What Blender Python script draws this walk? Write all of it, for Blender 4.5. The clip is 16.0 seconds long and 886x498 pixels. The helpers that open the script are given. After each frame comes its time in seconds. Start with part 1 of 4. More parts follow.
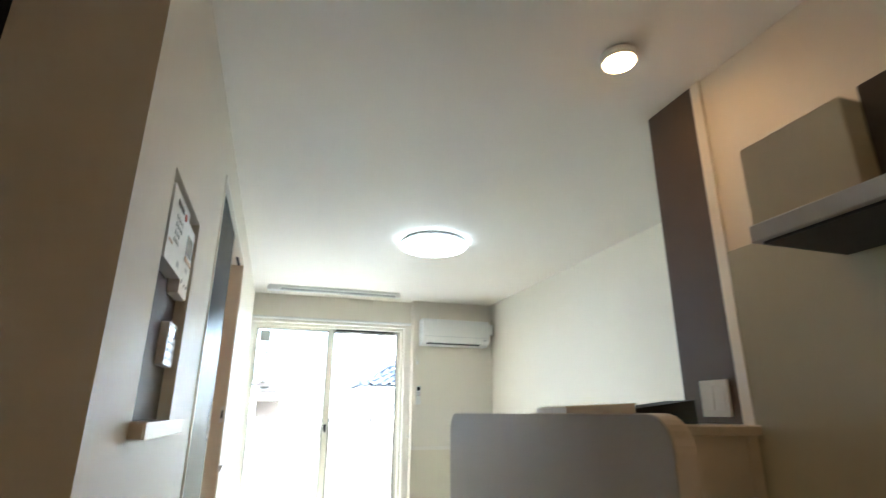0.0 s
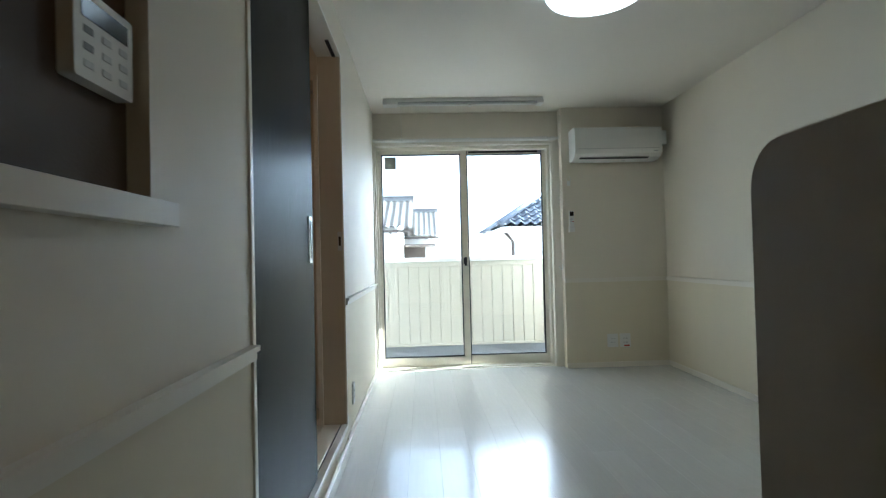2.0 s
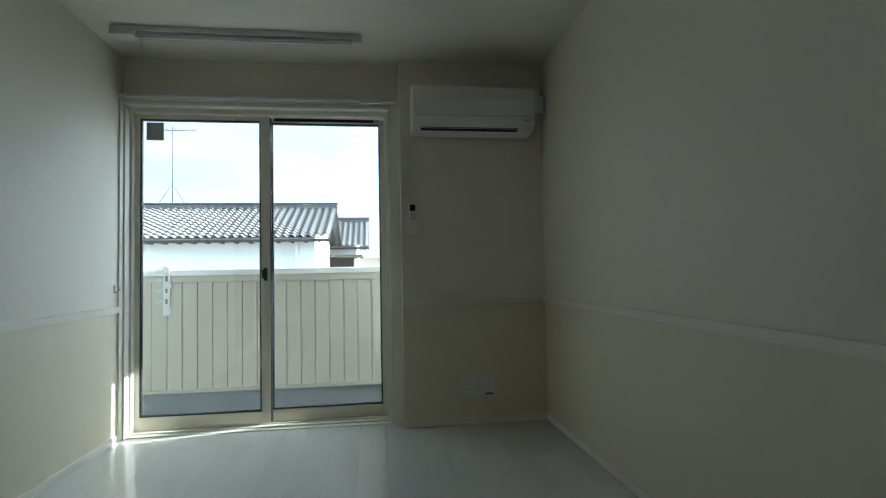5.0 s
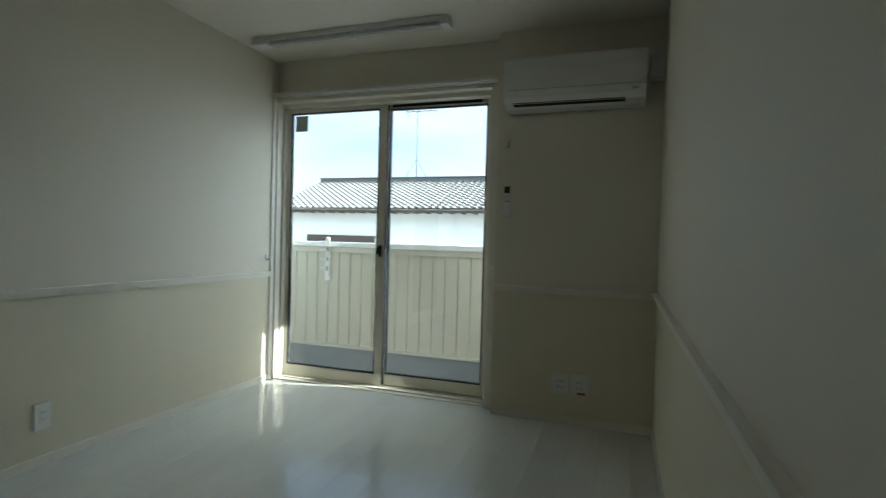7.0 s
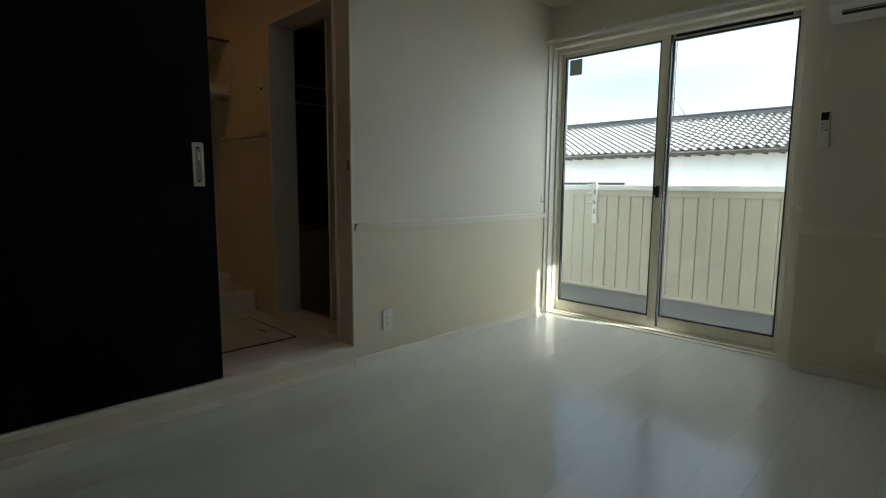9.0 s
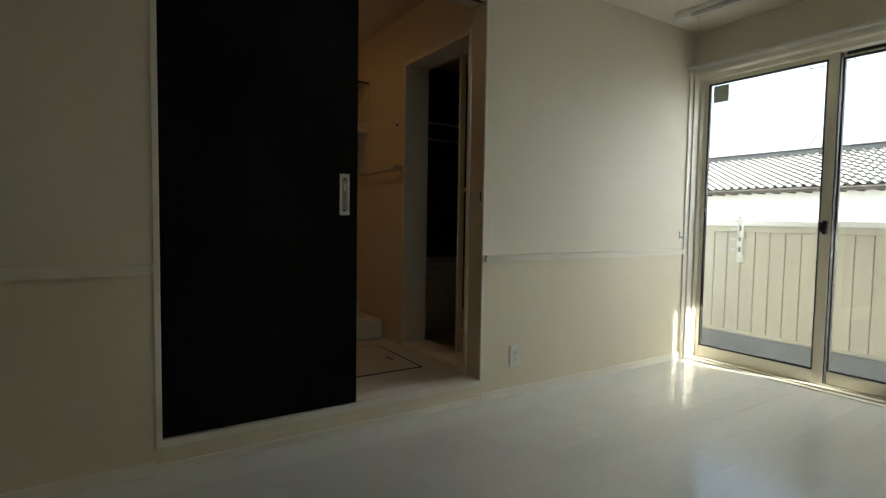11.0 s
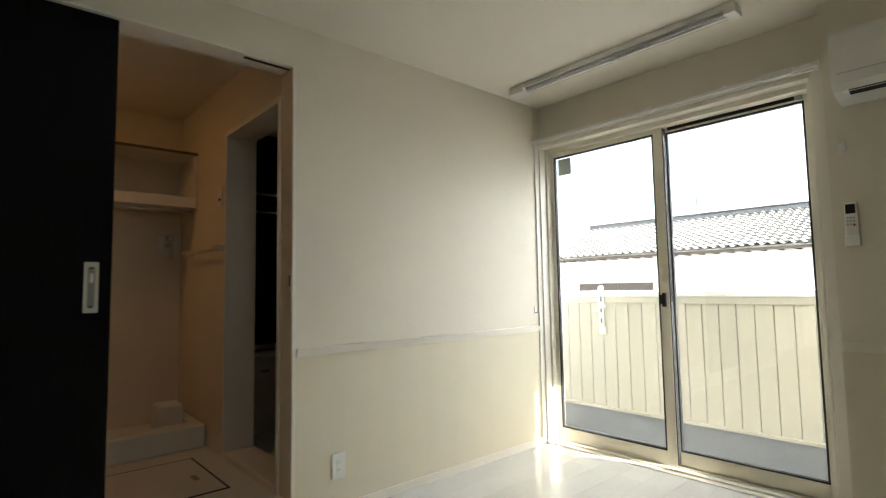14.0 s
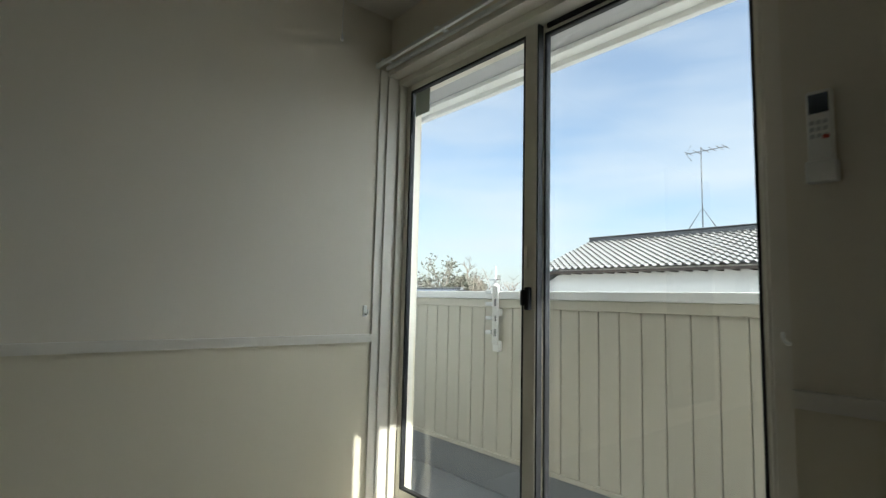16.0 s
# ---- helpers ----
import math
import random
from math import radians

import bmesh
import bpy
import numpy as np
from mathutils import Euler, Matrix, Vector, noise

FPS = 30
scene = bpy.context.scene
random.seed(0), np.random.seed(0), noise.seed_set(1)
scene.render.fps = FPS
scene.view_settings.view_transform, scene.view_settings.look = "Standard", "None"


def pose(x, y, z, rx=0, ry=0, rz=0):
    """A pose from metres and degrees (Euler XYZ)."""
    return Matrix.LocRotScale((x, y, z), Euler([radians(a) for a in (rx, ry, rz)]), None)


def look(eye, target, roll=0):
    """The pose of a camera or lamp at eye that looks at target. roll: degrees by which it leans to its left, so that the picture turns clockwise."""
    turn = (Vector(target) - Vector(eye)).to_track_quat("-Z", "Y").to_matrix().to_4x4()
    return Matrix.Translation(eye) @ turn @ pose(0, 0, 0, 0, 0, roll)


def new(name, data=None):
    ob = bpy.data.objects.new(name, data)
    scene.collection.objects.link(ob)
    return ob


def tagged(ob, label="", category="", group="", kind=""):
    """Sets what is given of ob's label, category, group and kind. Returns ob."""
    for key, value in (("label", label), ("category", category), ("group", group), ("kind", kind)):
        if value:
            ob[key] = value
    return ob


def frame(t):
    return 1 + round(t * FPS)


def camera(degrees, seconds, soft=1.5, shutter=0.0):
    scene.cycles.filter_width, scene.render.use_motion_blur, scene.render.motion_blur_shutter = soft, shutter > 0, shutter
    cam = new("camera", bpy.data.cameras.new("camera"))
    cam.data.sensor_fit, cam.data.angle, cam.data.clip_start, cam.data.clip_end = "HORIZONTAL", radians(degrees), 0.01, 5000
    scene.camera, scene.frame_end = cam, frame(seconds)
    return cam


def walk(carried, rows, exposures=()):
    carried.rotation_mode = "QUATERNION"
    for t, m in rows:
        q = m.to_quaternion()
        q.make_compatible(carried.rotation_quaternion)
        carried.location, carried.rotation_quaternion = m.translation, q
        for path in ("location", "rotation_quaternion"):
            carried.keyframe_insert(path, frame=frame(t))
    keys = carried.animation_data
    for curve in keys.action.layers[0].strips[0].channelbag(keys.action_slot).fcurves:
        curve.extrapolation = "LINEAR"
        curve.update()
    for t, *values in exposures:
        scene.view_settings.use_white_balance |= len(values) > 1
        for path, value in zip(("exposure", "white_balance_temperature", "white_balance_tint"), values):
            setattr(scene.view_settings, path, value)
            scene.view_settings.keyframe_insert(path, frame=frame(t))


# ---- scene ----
cam = camera(81.0, 16.0, soft=1.2, shutter=0.25)
PATH = [
    (0, (0.294, 0.062, 1.102), (0.86, 1.883, 1.707), 0.3),
    (0.5, (0.355, 0.231, 1.093), (0.559, 2.175, 1.517), 0.5),
    (1, (0.361, 0.453, 1.024), (0.441, 2.437, 1.268), -1.5),
    (1.5, (0.368, 0.76, 1.028), (0.469, 2.754, 1.128), -2.1),
    (2, (0.425, 1.038, 0.981), (0.502, 3.036, 1.02), -1.4),
    (2.5, (0.525, 1.3, 1.026), (0.536, 3.3, 0.997), -1.6),
    (3, (0.615, 1.608, 1.024), (0.657, 3.607, 1.052), -0.9),
    (3.5, (0.66, 1.905, 1.002), (0.771, 3.902, 1.022), -0.9),
    (4, (0.873, 2.13, 1.042), (0.886, 4.13, 1.083), -1.4),
    (4.5, (1.147, 2.242, 0.985), (1.351, 4.231, 1.054), -1.3),
    (4.7, (1.283, 2.278, 0.954), (1.557, 4.257, 1.043), -1.2),
    (6.8, (2.362, 2.508, 1.051), (1.887, 4.45, 0.999), 1.3),
    (7, (2.387, 2.495, 1.043), (1.734, 4.385, 1.008), 1.6),
    (7.5, (2.398, 2.405, 1.039), (1.41, 4.144, 0.999), 1.7),
    (8, (2.325, 2.28, 1.018), (1.17, 3.909, 0.903), 1.4),
    (8.2, (2.315, 2.268, 1.014), (1.075, 3.826, 0.866), 1.0),
    (10.3, (2.209, 2.218, 0.957), (0.688, 3.489, 0.69), 0.3),
    (10.5, (2.204, 2.215, 0.96), (0.628, 3.427, 0.741), 0.6),
    (11, (2.168, 2.194, 0.963), (0.488, 3.274, 0.852), 0.9),
    (11.5, (2.153, 2.178, 0.981), (0.406, 3.152, 0.961), 1.0),
    (12, (2.131, 2.151, 1.002), (0.328, 3.014, 1.063), 0.9),
    (12.5, (2.128, 2.138, 1.022), (0.308, 2.962, 1.103), 0.7),
    (13, (2.123, 2.185, 1.021), (0.388, 3.18, 1.061), 0.3),
    (13.5, (2.141, 2.427, 1.006), (0.615, 3.717, 1.108), -1.0),
    (14, (2.218, 2.783, 1.045), (0.726, 4.106, 1.195), -1.0),
    (14.5, (2.194, 3.186, 1.0), (0.749, 4.558, 1.166), -0.4),
    (15, (2.173, 3.556, 0.993), (0.85, 5.046, 1.169), 0.0),
    (15.5, (2.168, 3.996, 1.025), (0.778, 5.425, 1.183), 0.2),
    (16, (2.02, 4.322, 0.944), (0.496, 5.601, 1.138), 1.4),
]
EXPOSURES = [(0, 4.25, 5350, 3), (0.5, 3.75, 5300, 3), (1.0, 3.25, 5300, 2), (2.0, 2.5, 5250, 0), (3.5, 1.85, 5200, -4), (4.7, 1.35, 5250, -5), (7, 1.15, 5550, -6), (8, 1.2, 5750, -5), (10.3, 1.4, 6200, -3),
             (11, 1.75, 6400, -1), (11.5, 1.98, 6450, 0), (12.5, 2.68, 6750, 6), (13.0, 2.85, 6650, 5), (13.5, 2.8, 6550, 5), (14.2, 2.2, 6400, 4), (15, 1.55, 6250, 3), (15.5, 1.0, 6050, 2), (16, 0.65, 6000, 1)]
walk(cam, [(t, look(eye, target, roll)) for t, eye, target, roll in PATH], EXPOSURES)

# ---- world and sun ----
SUN_TO = Vector((1.0, 0.20, 0.71)).normalized()
world = bpy.data.worlds.new("world")
scene.world = world
world.use_nodes = True
wn, wl = world.node_tree.nodes, world.node_tree.links
sky = wn.new("ShaderNodeTexSky")
sky.sky_type, sky.sun_disc = "NISHITA", False
sky.sun_elevation, sky.sun_rotation = math.asin(SUN_TO.z), math.atan2(SUN_TO.x, SUN_TO.y)
sky.air_density, sky.dust_density = 1.0, 1.6
wco = wn.new("ShaderNodeTexCoord")
wmap = wn.new("ShaderNodeMapping")
wmap.inputs["Scale"].default_value = (1.2, 1.6, 7.0)
wmap.inputs["Rotation"].default_value = (0.12, -0.10, 0.5)
cloud = wn.new("ShaderNodeTexNoise")
cloud.inputs["Scale"].default_value, cloud.inputs["Detail"].default_value = 1.6, 7
ramp = wn.new("ShaderNodeMapRange")
ramp.inputs["From Min"].default_value, ramp.inputs["From Max"].default_value = 0.32, 0.74
ramp.inputs["To Min"].default_value = 0.22
mix = wn.new("ShaderNodeMix")
mix.data_type = "RGBA"
mix.inputs["B"].default_value = (1, 1, 1, 1)
# thin cloud scatters forward: it glows towards the sun and greys away from it
dot = wn.new("ShaderNodeVectorMath")
dot.operation = "DOT_PRODUCT"
dot.inputs[1].default_value = SUN_TO
aureole = wn.new("ShaderNodeMapRange")
aureole.interpolation_type = "SMOOTHSTEP"
aureole.inputs["From Min"].default_value, aureole.inputs["From Max"].default_value = 0.22, 0.90
aureole.inputs["To Min"].default_value, aureole.inputs["To Max"].default_value = 4.3, 46.0
veil = wn.new("ShaderNodeVectorMath")
veil.operation = "SCALE"
veil.inputs[0].default_value = (0.955, 0.985, 1.03)
wl.new(wco.outputs["Generated"], dot.inputs[0])
wl.new(dot.outputs["Value"], aureole.inputs["Value"])
wl.new(aureole.outputs["Result"], veil.inputs["Scale"])
wl.new(veil.outputs["Vector"], mix.inputs["B"])
wl.new(wco.outputs["Generated"], wmap.inputs["Vector"])
wl.new(wmap.outputs["Vector"], cloud.inputs["Vector"])
wl.new(cloud.outputs["Fac"], ramp.inputs["Value"])
wl.new(ramp.outputs["Result"], mix.inputs["Factor"])
wl.new(sky.outputs["Color"], mix.inputs["A"])
wl.new(mix.outputs["Result"], wn["Background"].inputs["Color"])
wn["Background"].inputs["Strength"].default_value = 0.15
sun = new("sun", bpy.data.lights.new("sun", "SUN"))
sun.data.energy, sun.data.angle, sun.data.color = 4.0, radians(0.5), (1.0, 0.96, 0.90)
sun.matrix_world = look(SUN_TO * 30, (0, 0, 0))
LAMP_MAIN, LAMP_SMALL, LAMP_WASH = 0.66, 3.8, 3.8


# ---- materials ----
def mat(name, color, rough=0.6, metal=0.0, vary=0.06, scale=6.0, bump=0.0, bscale=180.0, stretch=(1, 1, 1), coat=0.0, randomise=0.0):
    m = bpy.data.materials.new(name)
    m.use_nodes = True
    n, l = m.node_tree.nodes, m.node_tree.links
    b = n["Principled BSDF"]
    b.inputs["Roughness"].default_value, b.inputs["Metallic"].default_value = rough, metal
    b.inputs["Coat Weight"].default_value = coat
    co = n.new("ShaderNodeTexCoord")
    mp = n.new("ShaderNodeMapping")
    mp.inputs["Scale"].default_value = stretch
    l.new(co.outputs["Object"], mp.inputs["Vector"])
    t = n.new("ShaderNodeTexNoise")
    t.inputs["Scale"].default_value, t.inputs["Detail"].default_value = scale, 6
    l.new(mp.outputs["Vector"], t.inputs["Vector"])
    mr = n.new("ShaderNodeMapRange")
    mr.inputs["To Min"].default_value, mr.inputs["To Max"].default_value = 1 - vary, 1 + vary
    l.new(t.outputs["Fac"], mr.inputs["Value"])
    mx = n.new("ShaderNodeMix")
    mx.data_type, mx.blend_type = "RGBA", "MULTIPLY"
    mx.inputs["Factor"].default_value = 1.0
    mx.inputs["A"].default_value = (*color, 1)
    val = mr.outputs["Result"]
    if randomise:
        oi = n.new("ShaderNodeObjectInfo")
        r2 = n.new("ShaderNodeMapRange")
        r2.inputs["To Min"].default_value, r2.inputs["To Max"].default_value = 1 - randomise, 1 + randomise
        l.new(oi.outputs["Random"], r2.inputs["Value"])
        mu = n.new("ShaderNodeMath")
        mu.operation = "MULTIPLY"
        l.new(val, mu.inputs[0])
        l.new(r2.outputs["Result"], mu.inputs[1])
        val = mu.outputs[0]
    l.new(val, mx.inputs["B"])
    l.new(mx.outputs["Result"], b.inputs["Base Color"])
    rr = n.new("ShaderNodeMapRange")
    rr.inputs["To Min"].default_value, rr.inputs["To Max"].default_value = max(0.02, rough - 0.06), min(1, rough + 0.06)
    l.new(t.outputs["Fac"], rr.inputs["Value"])
    l.new(rr.outputs["Result"], b.inputs["Roughness"])
    if bump:
        t2 = n.new("ShaderNodeTexNoise")
        t2.inputs["Scale"].default_value, t2.inputs["Detail"].default_value = bscale, 3
        l.new(mp.outputs["Vector"], t2.inputs["Vector"])
        bp = n.new("ShaderNodeBump")
        bp.inputs["Strength"].default_value, bp.inputs["Distance"].default_value = bump, 0.002
        l.new(t2.outputs["Fac"], bp.inputs["Height"])
        l.new(bp.outputs["Normal"], b.inputs["Normal"])
    return m


def glow(name, color, strength):
    m = bpy.data.materials.new(name)
    m.use_nodes = True
    b = m.node_tree.nodes["Principled BSDF"]
    b.inputs["Base Color"].default_value = (0.8, 0.8, 0.8, 1)
    b.inputs["Emission Color"].default_value, b.inputs["Emission Strength"].default_value = (*color, 1), strength
    return m


def glass(name, color=(1, 1, 1), rough=0.0):
    m = bpy.data.materials.new(name)
    m.use_nodes = True
    b = m.node_tree.nodes["Principled BSDF"]
    b.inputs["Base Color"].default_value = (*color, 1)
    b.inputs["Transmission Weight"].default_value, b.inputs["Roughness"].default_value, b.inputs["IOR"].default_value = 1, rough, 1.45
    return m


PAPER = mat("white_wallpaper", (0.75, 0.685, 0.562), 0.58, vary=0.025, scale=3, bump=0.2, bscale=260, stretch=(1, 1, 0.35))
PANELING = mat("cream_dado_paper", (0.725, 0.652, 0.492), 0.58, vary=0.03, scale=3, bump=0.2, bscale=220, stretch=(3, 3, 0.2))
CEIL = mat("ceiling_paper", (0.76, 0.70, 0.60), 0.7, vary=0.02, scale=4, bump=0.3, bscale=240)
TRIM = mat("white_trim", (0.78, 0.725, 0.625), 0.35, vary=0.03, scale=8)
CASING = mat("cream_timber_casing", (0.58, 0.50, 0.38), 0.42, vary=0.05, scale=10, stretch=(6, 6, 0.5))
PLANK = mat("white_floor_board", (0.70, 0.69, 0.645), 0.20, vary=0.05, scale=7, bump=0.10, bscale=60, stretch=(9, 0.7, 1), coat=0.25, randomise=0.03)
GAP = mat("floor_underlay", (0.42, 0.40, 0.37), 0.8)
BLACK = mat("black_stained_wood", (0.006, 0.0058, 0.006), 0.36, vary=0.75, scale=7, bump=0.35, bscale=16, stretch=(14, 14, 0.3))
BROWN = mat("dark_brown_wallpaper", (0.092, 0.064, 0.043), 0.6, vary=0.12, scale=9, bump=0.3, bscale=200)
STEEL = mat("satin_steel", (0.62, 0.62, 0.60), 0.3, 1.0, vary=0.05)
ALU = mat("champagne_aluminium", (0.78, 0.73, 0.61), 0.38, 0.0, vary=0.03, scale=6)
RUBBER = mat("black_gasket", (0.012, 0.012, 0.013), 0.6)
PLASTIC = mat("white_plastic", (0.76, 0.745, 0.70), 0.35, vary=0.02, scale=10)
KEYG = mat("pale_grey_key", (0.58, 0.58, 0.56), 0.4, vary=0.03)
GREYP = mat("grey_plastic", (0.45, 0.45, 0.44), 0.4, vary=0.03)
LCD = mat("dark_display", (0.02, 0.022, 0.02), 0.15)
INK = mat("grey_print", (0.25, 0.25, 0.24), 0.5)
RED = mat("red_print", (0.45, 0.06, 0.03), 0.5)
ORANGE = mat("orange_print", (0.45, 0.29, 0.16), 0.5)
PANE = glass("window_glass")
# opaque, with the daylight through the sticker put into a lighter colour
STICK = mat("grey_green_sticker", (0.42, 0.46, 0.40), 0.5)
FENCE = mat("cream_fence_panel", (0.55, 0.515, 0.42), 0.45, vary=0.04, scale=4, stretch=(2, 2, 0.3), randomise=0.02)
FENCE_CAP = mat("white_fence_cap", (0.80, 0.80, 0.77), 0.4, vary=0.02)
BALC = mat("grey_balcony_floor", (0.27, 0.28, 0.29), 0.5, vary=0.12, scale=5, bump=0.3, bscale=120)
STUCCO = mat("white_stucco", (0.74, 0.73, 0.69), 0.85, vary=0.06, scale=1.2, bump=0.4, bscale=60)
TILE_G = mat("silver_grey_roof_tile", (0.17, 0.16, 0.145), 0.45, vary=0.25, scale=3.0)
RIDGE = mat("dark_ridge_tile", (0.10, 0.10, 0.10), 0.6, vary=0.2)
TILE_B = mat("dark_blue_roof_tile", (0.075, 0.085, 0.105), 0.35, vary=0.3, scale=3.0)
DARKWOOD = mat("dark_eave_wood", (0.06, 0.045, 0.035), 0.7, vary=0.2)
EARTH = mat("gravel_ground", (0.25, 0.23, 0.20), 0.9, vary=0.2, scale=0.6, bump=0.5, bscale=20)
SOFFIT = mat("grey_soffit_board", (0.40, 0.40, 0.40), 0.7, vary=0.08, scale=3)
WARMWALL = mat("washroom_wallpaper", (0.74, 0.66, 0.54), 0.6, vary=0.04, scale=3, bump=0.3, bscale=240)
VINYL = mat("cream_vinyl_floor", (0.66, 0.62, 0.54), 0.35, vary=0.05, scale=8)
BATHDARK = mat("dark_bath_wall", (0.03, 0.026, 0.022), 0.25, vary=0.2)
SMOKE = glass("smoked_bath_glass", (0.52, 0.37, 0.24), 0.12)
GLOSS = mat("grey_green_kitchen_panel", (0.42, 0.40, 0.30), 0.16, vary=0.03, coat=0.3)
CAB = mat("beige_cabinet_front", (0.56, 0.49, 0.34), 0.22, vary=0.04, coat=0.3)
PANEL_G = mat("greige_panel", (0.40, 0.345, 0.275), 0.45, vary=0.05, scale=7, bump=0.15, bscale=160)
EDGE = mat("pale_edge_band", (0.66, 0.58, 0.46), 0.4, vary=0.05)
LEAF = mat("dull_foliage", (0.12, 0.12, 0.08), 0.8, vary=0.4, scale=2)
BARK = mat("bark", (0.20, 0.165, 0.125), 0.9, vary=0.3)


# ---- builders ----
def finish(name, bm, material, smooth=False):
    me = bpy.data.meshes.new(name)
    bmesh.ops.recalc_face_normals(bm, faces=bm.faces)
    bm.to_mesh(me)
    bm.free()
    me.materials.append(material)
    if smooth:
        for p in me.polygons:
            p.use_smooth = True
    return new(name, me)


def add_box(bm, b, bevel=0.0, seg=1):
    x0, x1, y0, y1, z0, z1 = b
    v = bmesh.ops.create_cube(bm, size=1)["verts"]
    for q in v:
        q.co = Vector((x0 + (q.co.x + 0.5) * (x1 - x0), y0 + (q.co.y + 0.5) * (y1 - y0), z0 + (q.co.z + 0.5) * (z1 - z0)))
    if bevel:
        e = list({e for q in v for e in q.link_edges})
        bmesh.ops.bevel(bm, geom=e, offset=bevel, segments=seg, affect="EDGES", profile=0.5)


def boxes(name, bs, material, bevel=0.0, seg=1):
    bm = bmesh.new()
    for b in bs:
        add_box(bm, b, bevel, seg)
    return finish(name, bm, material)


def each(name, bs, material, bevel=0.0, seg=1):
    return [boxes(name, [b], material, bevel, seg) for b in bs]


def prism(name, outline, axis, a, b, material, bevel=0.0):
    """An outline of two coordinates, drawn out along the axis from a to b."""
    bm = bmesh.new()
    def place(p, q):
        return {"x": (q, p[0], p[1]), "y": (p[0], q, p[1]), "z": (p[0], p[1], q)}[axis]
    lo = [bm.verts.new(place(p, a)) for p in outline]
    hi = [bm.verts.new(place(p, b)) for p in outline]
    k = len(outline)
    bm.faces.new(lo)
    bm.faces.new(hi[::-1])
    for i in range(k):
        bm.faces.new((lo[i], hi[i], hi[(i + 1) % k], lo[(i + 1) % k]))
    if bevel:
        e = [e for e in bm.edges if abs(e.calc_face_angle(0)) > 0.6]
        bmesh.ops.bevel(bm, geom=e, offset=bevel, segments=2, affect="EDGES", profile=0.5)
    return finish(name, bm, material)


def tube(name, pts, r, material, sides=10):
    bm = bmesh.new()
    rings = []
    pts = [Vector(p) for p in pts]
    for i, p in enumerate(pts):
        d = (pts[min(i + 1, len(pts) - 1)] - pts[max(i - 1, 0)]).normalized()
        u = d.orthogonal().normalized() if abs(d.z) > 0.9 else d.cross(Vector((0, 0, 1))).normalized()
        w = d.cross(u)
        rings.append([bm.verts.new(p + r * (math.cos(2 * math.pi * k / sides) * u + math.sin(2 * math.pi * k / sides) * w)) for k in range(sides)])
    for a, b in zip(rings, rings[1:]):
        for k in range(sides):
            bm.faces.new((a[k], a[(k + 1) % sides], b[(k + 1) % sides], b[k]))
    bm.faces.new(rings[0])
    bm.faces.new(rings[-1][::-1])
    return finish(name, bm, material, True)


def lathe(name, profile, centre, material, n=48):
    bm = bmesh.new()
    rings = []
    for r, z in profile:
        rings.append([bm.verts.new((centre[0] + r * math.cos(2 * math.pi * k / n), centre[1] + r * math.sin(2 * math.pi * k / n), centre[2] + z)) for k in range(n)])
    for a, b in zip(rings, rings[1:]):
        for k in range(n):
            bm.faces.new((a[k], a[(k + 1) % n], b[(k + 1) % n], b[k]))
    bm.faces.new(rings[0])
    bm.faces.new(rings[-1])
    return finish(name, bm, material, True)


def rounded(w0, w1, h0, h1, r, corners="tl tr bl br", n=6):
    out = []
    for key, cx, cy, a in (("br", w1 - r, h0 + r, -90), ("tr", w1 - r, h1 - r, 0), ("tl", w0 + r, h1 - r, 90), ("bl", w0 + r, h0 + r, 180)):
        if key in corners.split():
            out += [(cx + r * math.cos(radians(a + 90 * i / n)), cy + r * math.sin(radians(a + 90 * i / n))) for i in range(n + 1)]
        else:
            out.append((w1 if key[1] == "r" else w0, h1 if key[0] == "t" else h0))
    return out


def thing(name, base, label, category, parts, group=""):
    top = tagged(new(name), label, category, group)
    top.location = base
    for p in parts:
        part(p, top)
    return top


def part(p, parent):
    p.parent = parent
    p.matrix_parent_inverse = Matrix.Translation(-Vector(parent.location))
    return p


def setting(ob, label="", category=""):
    return tagged(ob, label, category, kind="structure")


# ---- the living room's shell ----
XR, YC, YW, ZC = 2.575, 5.55, 5.66, 2.29
RAIL = 0.765
BLACK.node_tree.nodes["Principled BSDF"].inputs["Specular IOR Level"].default_value = 0.04
D0, D1, DZ0, DZ1 = 2.325, 3.835, 0.115, 2.085
N0, N1, NZ0, NZ1 = 1.41, 1.867, 1.08, 1.70

def dado(name, pieces, label):
    """A wall of two papers, from boxes that are split at the rail."""
    up, low = [], []
    for x0, x1, y0, y1, z0, z1 in pieces:
        if z1 > RAIL:
            up.append((x0, x1, y0, y1, max(z0, RAIL), z1))
        if z0 < RAIL:
            low.append((x0, x1, y0, y1, z0, min(z1, RAIL)))
    w = boxes(name, up, PAPER)
    setting(w, label, "wall")
    if low:
        part(boxes("dado", low, PANELING), w)
    return w

dado("wall_west", [(-0.12, 0, 1.14, N0, 0, ZC), (-0.12, 0, N0, N1, 0, NZ0), (-0.12, 0, N0, N1, NZ1, ZC), (-0.12, -0.040, N0, N1, NZ0, NZ1),
                   (-0.12, 0, N1, D0, 0, ZC), (-0.12, 0, D0, D1, 0, DZ0 - 0.025), (-0.12, 0, D0, D1, DZ1 + 0.012, ZC), (-0.12, 0, D1, 5.86, 0, ZC)],
     "white papered wall with a cream dado below a rail")
dado("wall_east", [(XR, XR + 0.14, 1.5, 5.86, -0.3, ZC)], "white papered wall with a cream dado below a rail")
dado("wall_north_column", [(1.663, XR, YC, 5.86, 0, ZC)], "papered wall beside the sliding window, cream dado below")
setting(boxes("wall_north_header", [(0, 1.663, YW, 5.86, 2.02, ZC)], PAPER), "papered wall above the sliding window", "wall")
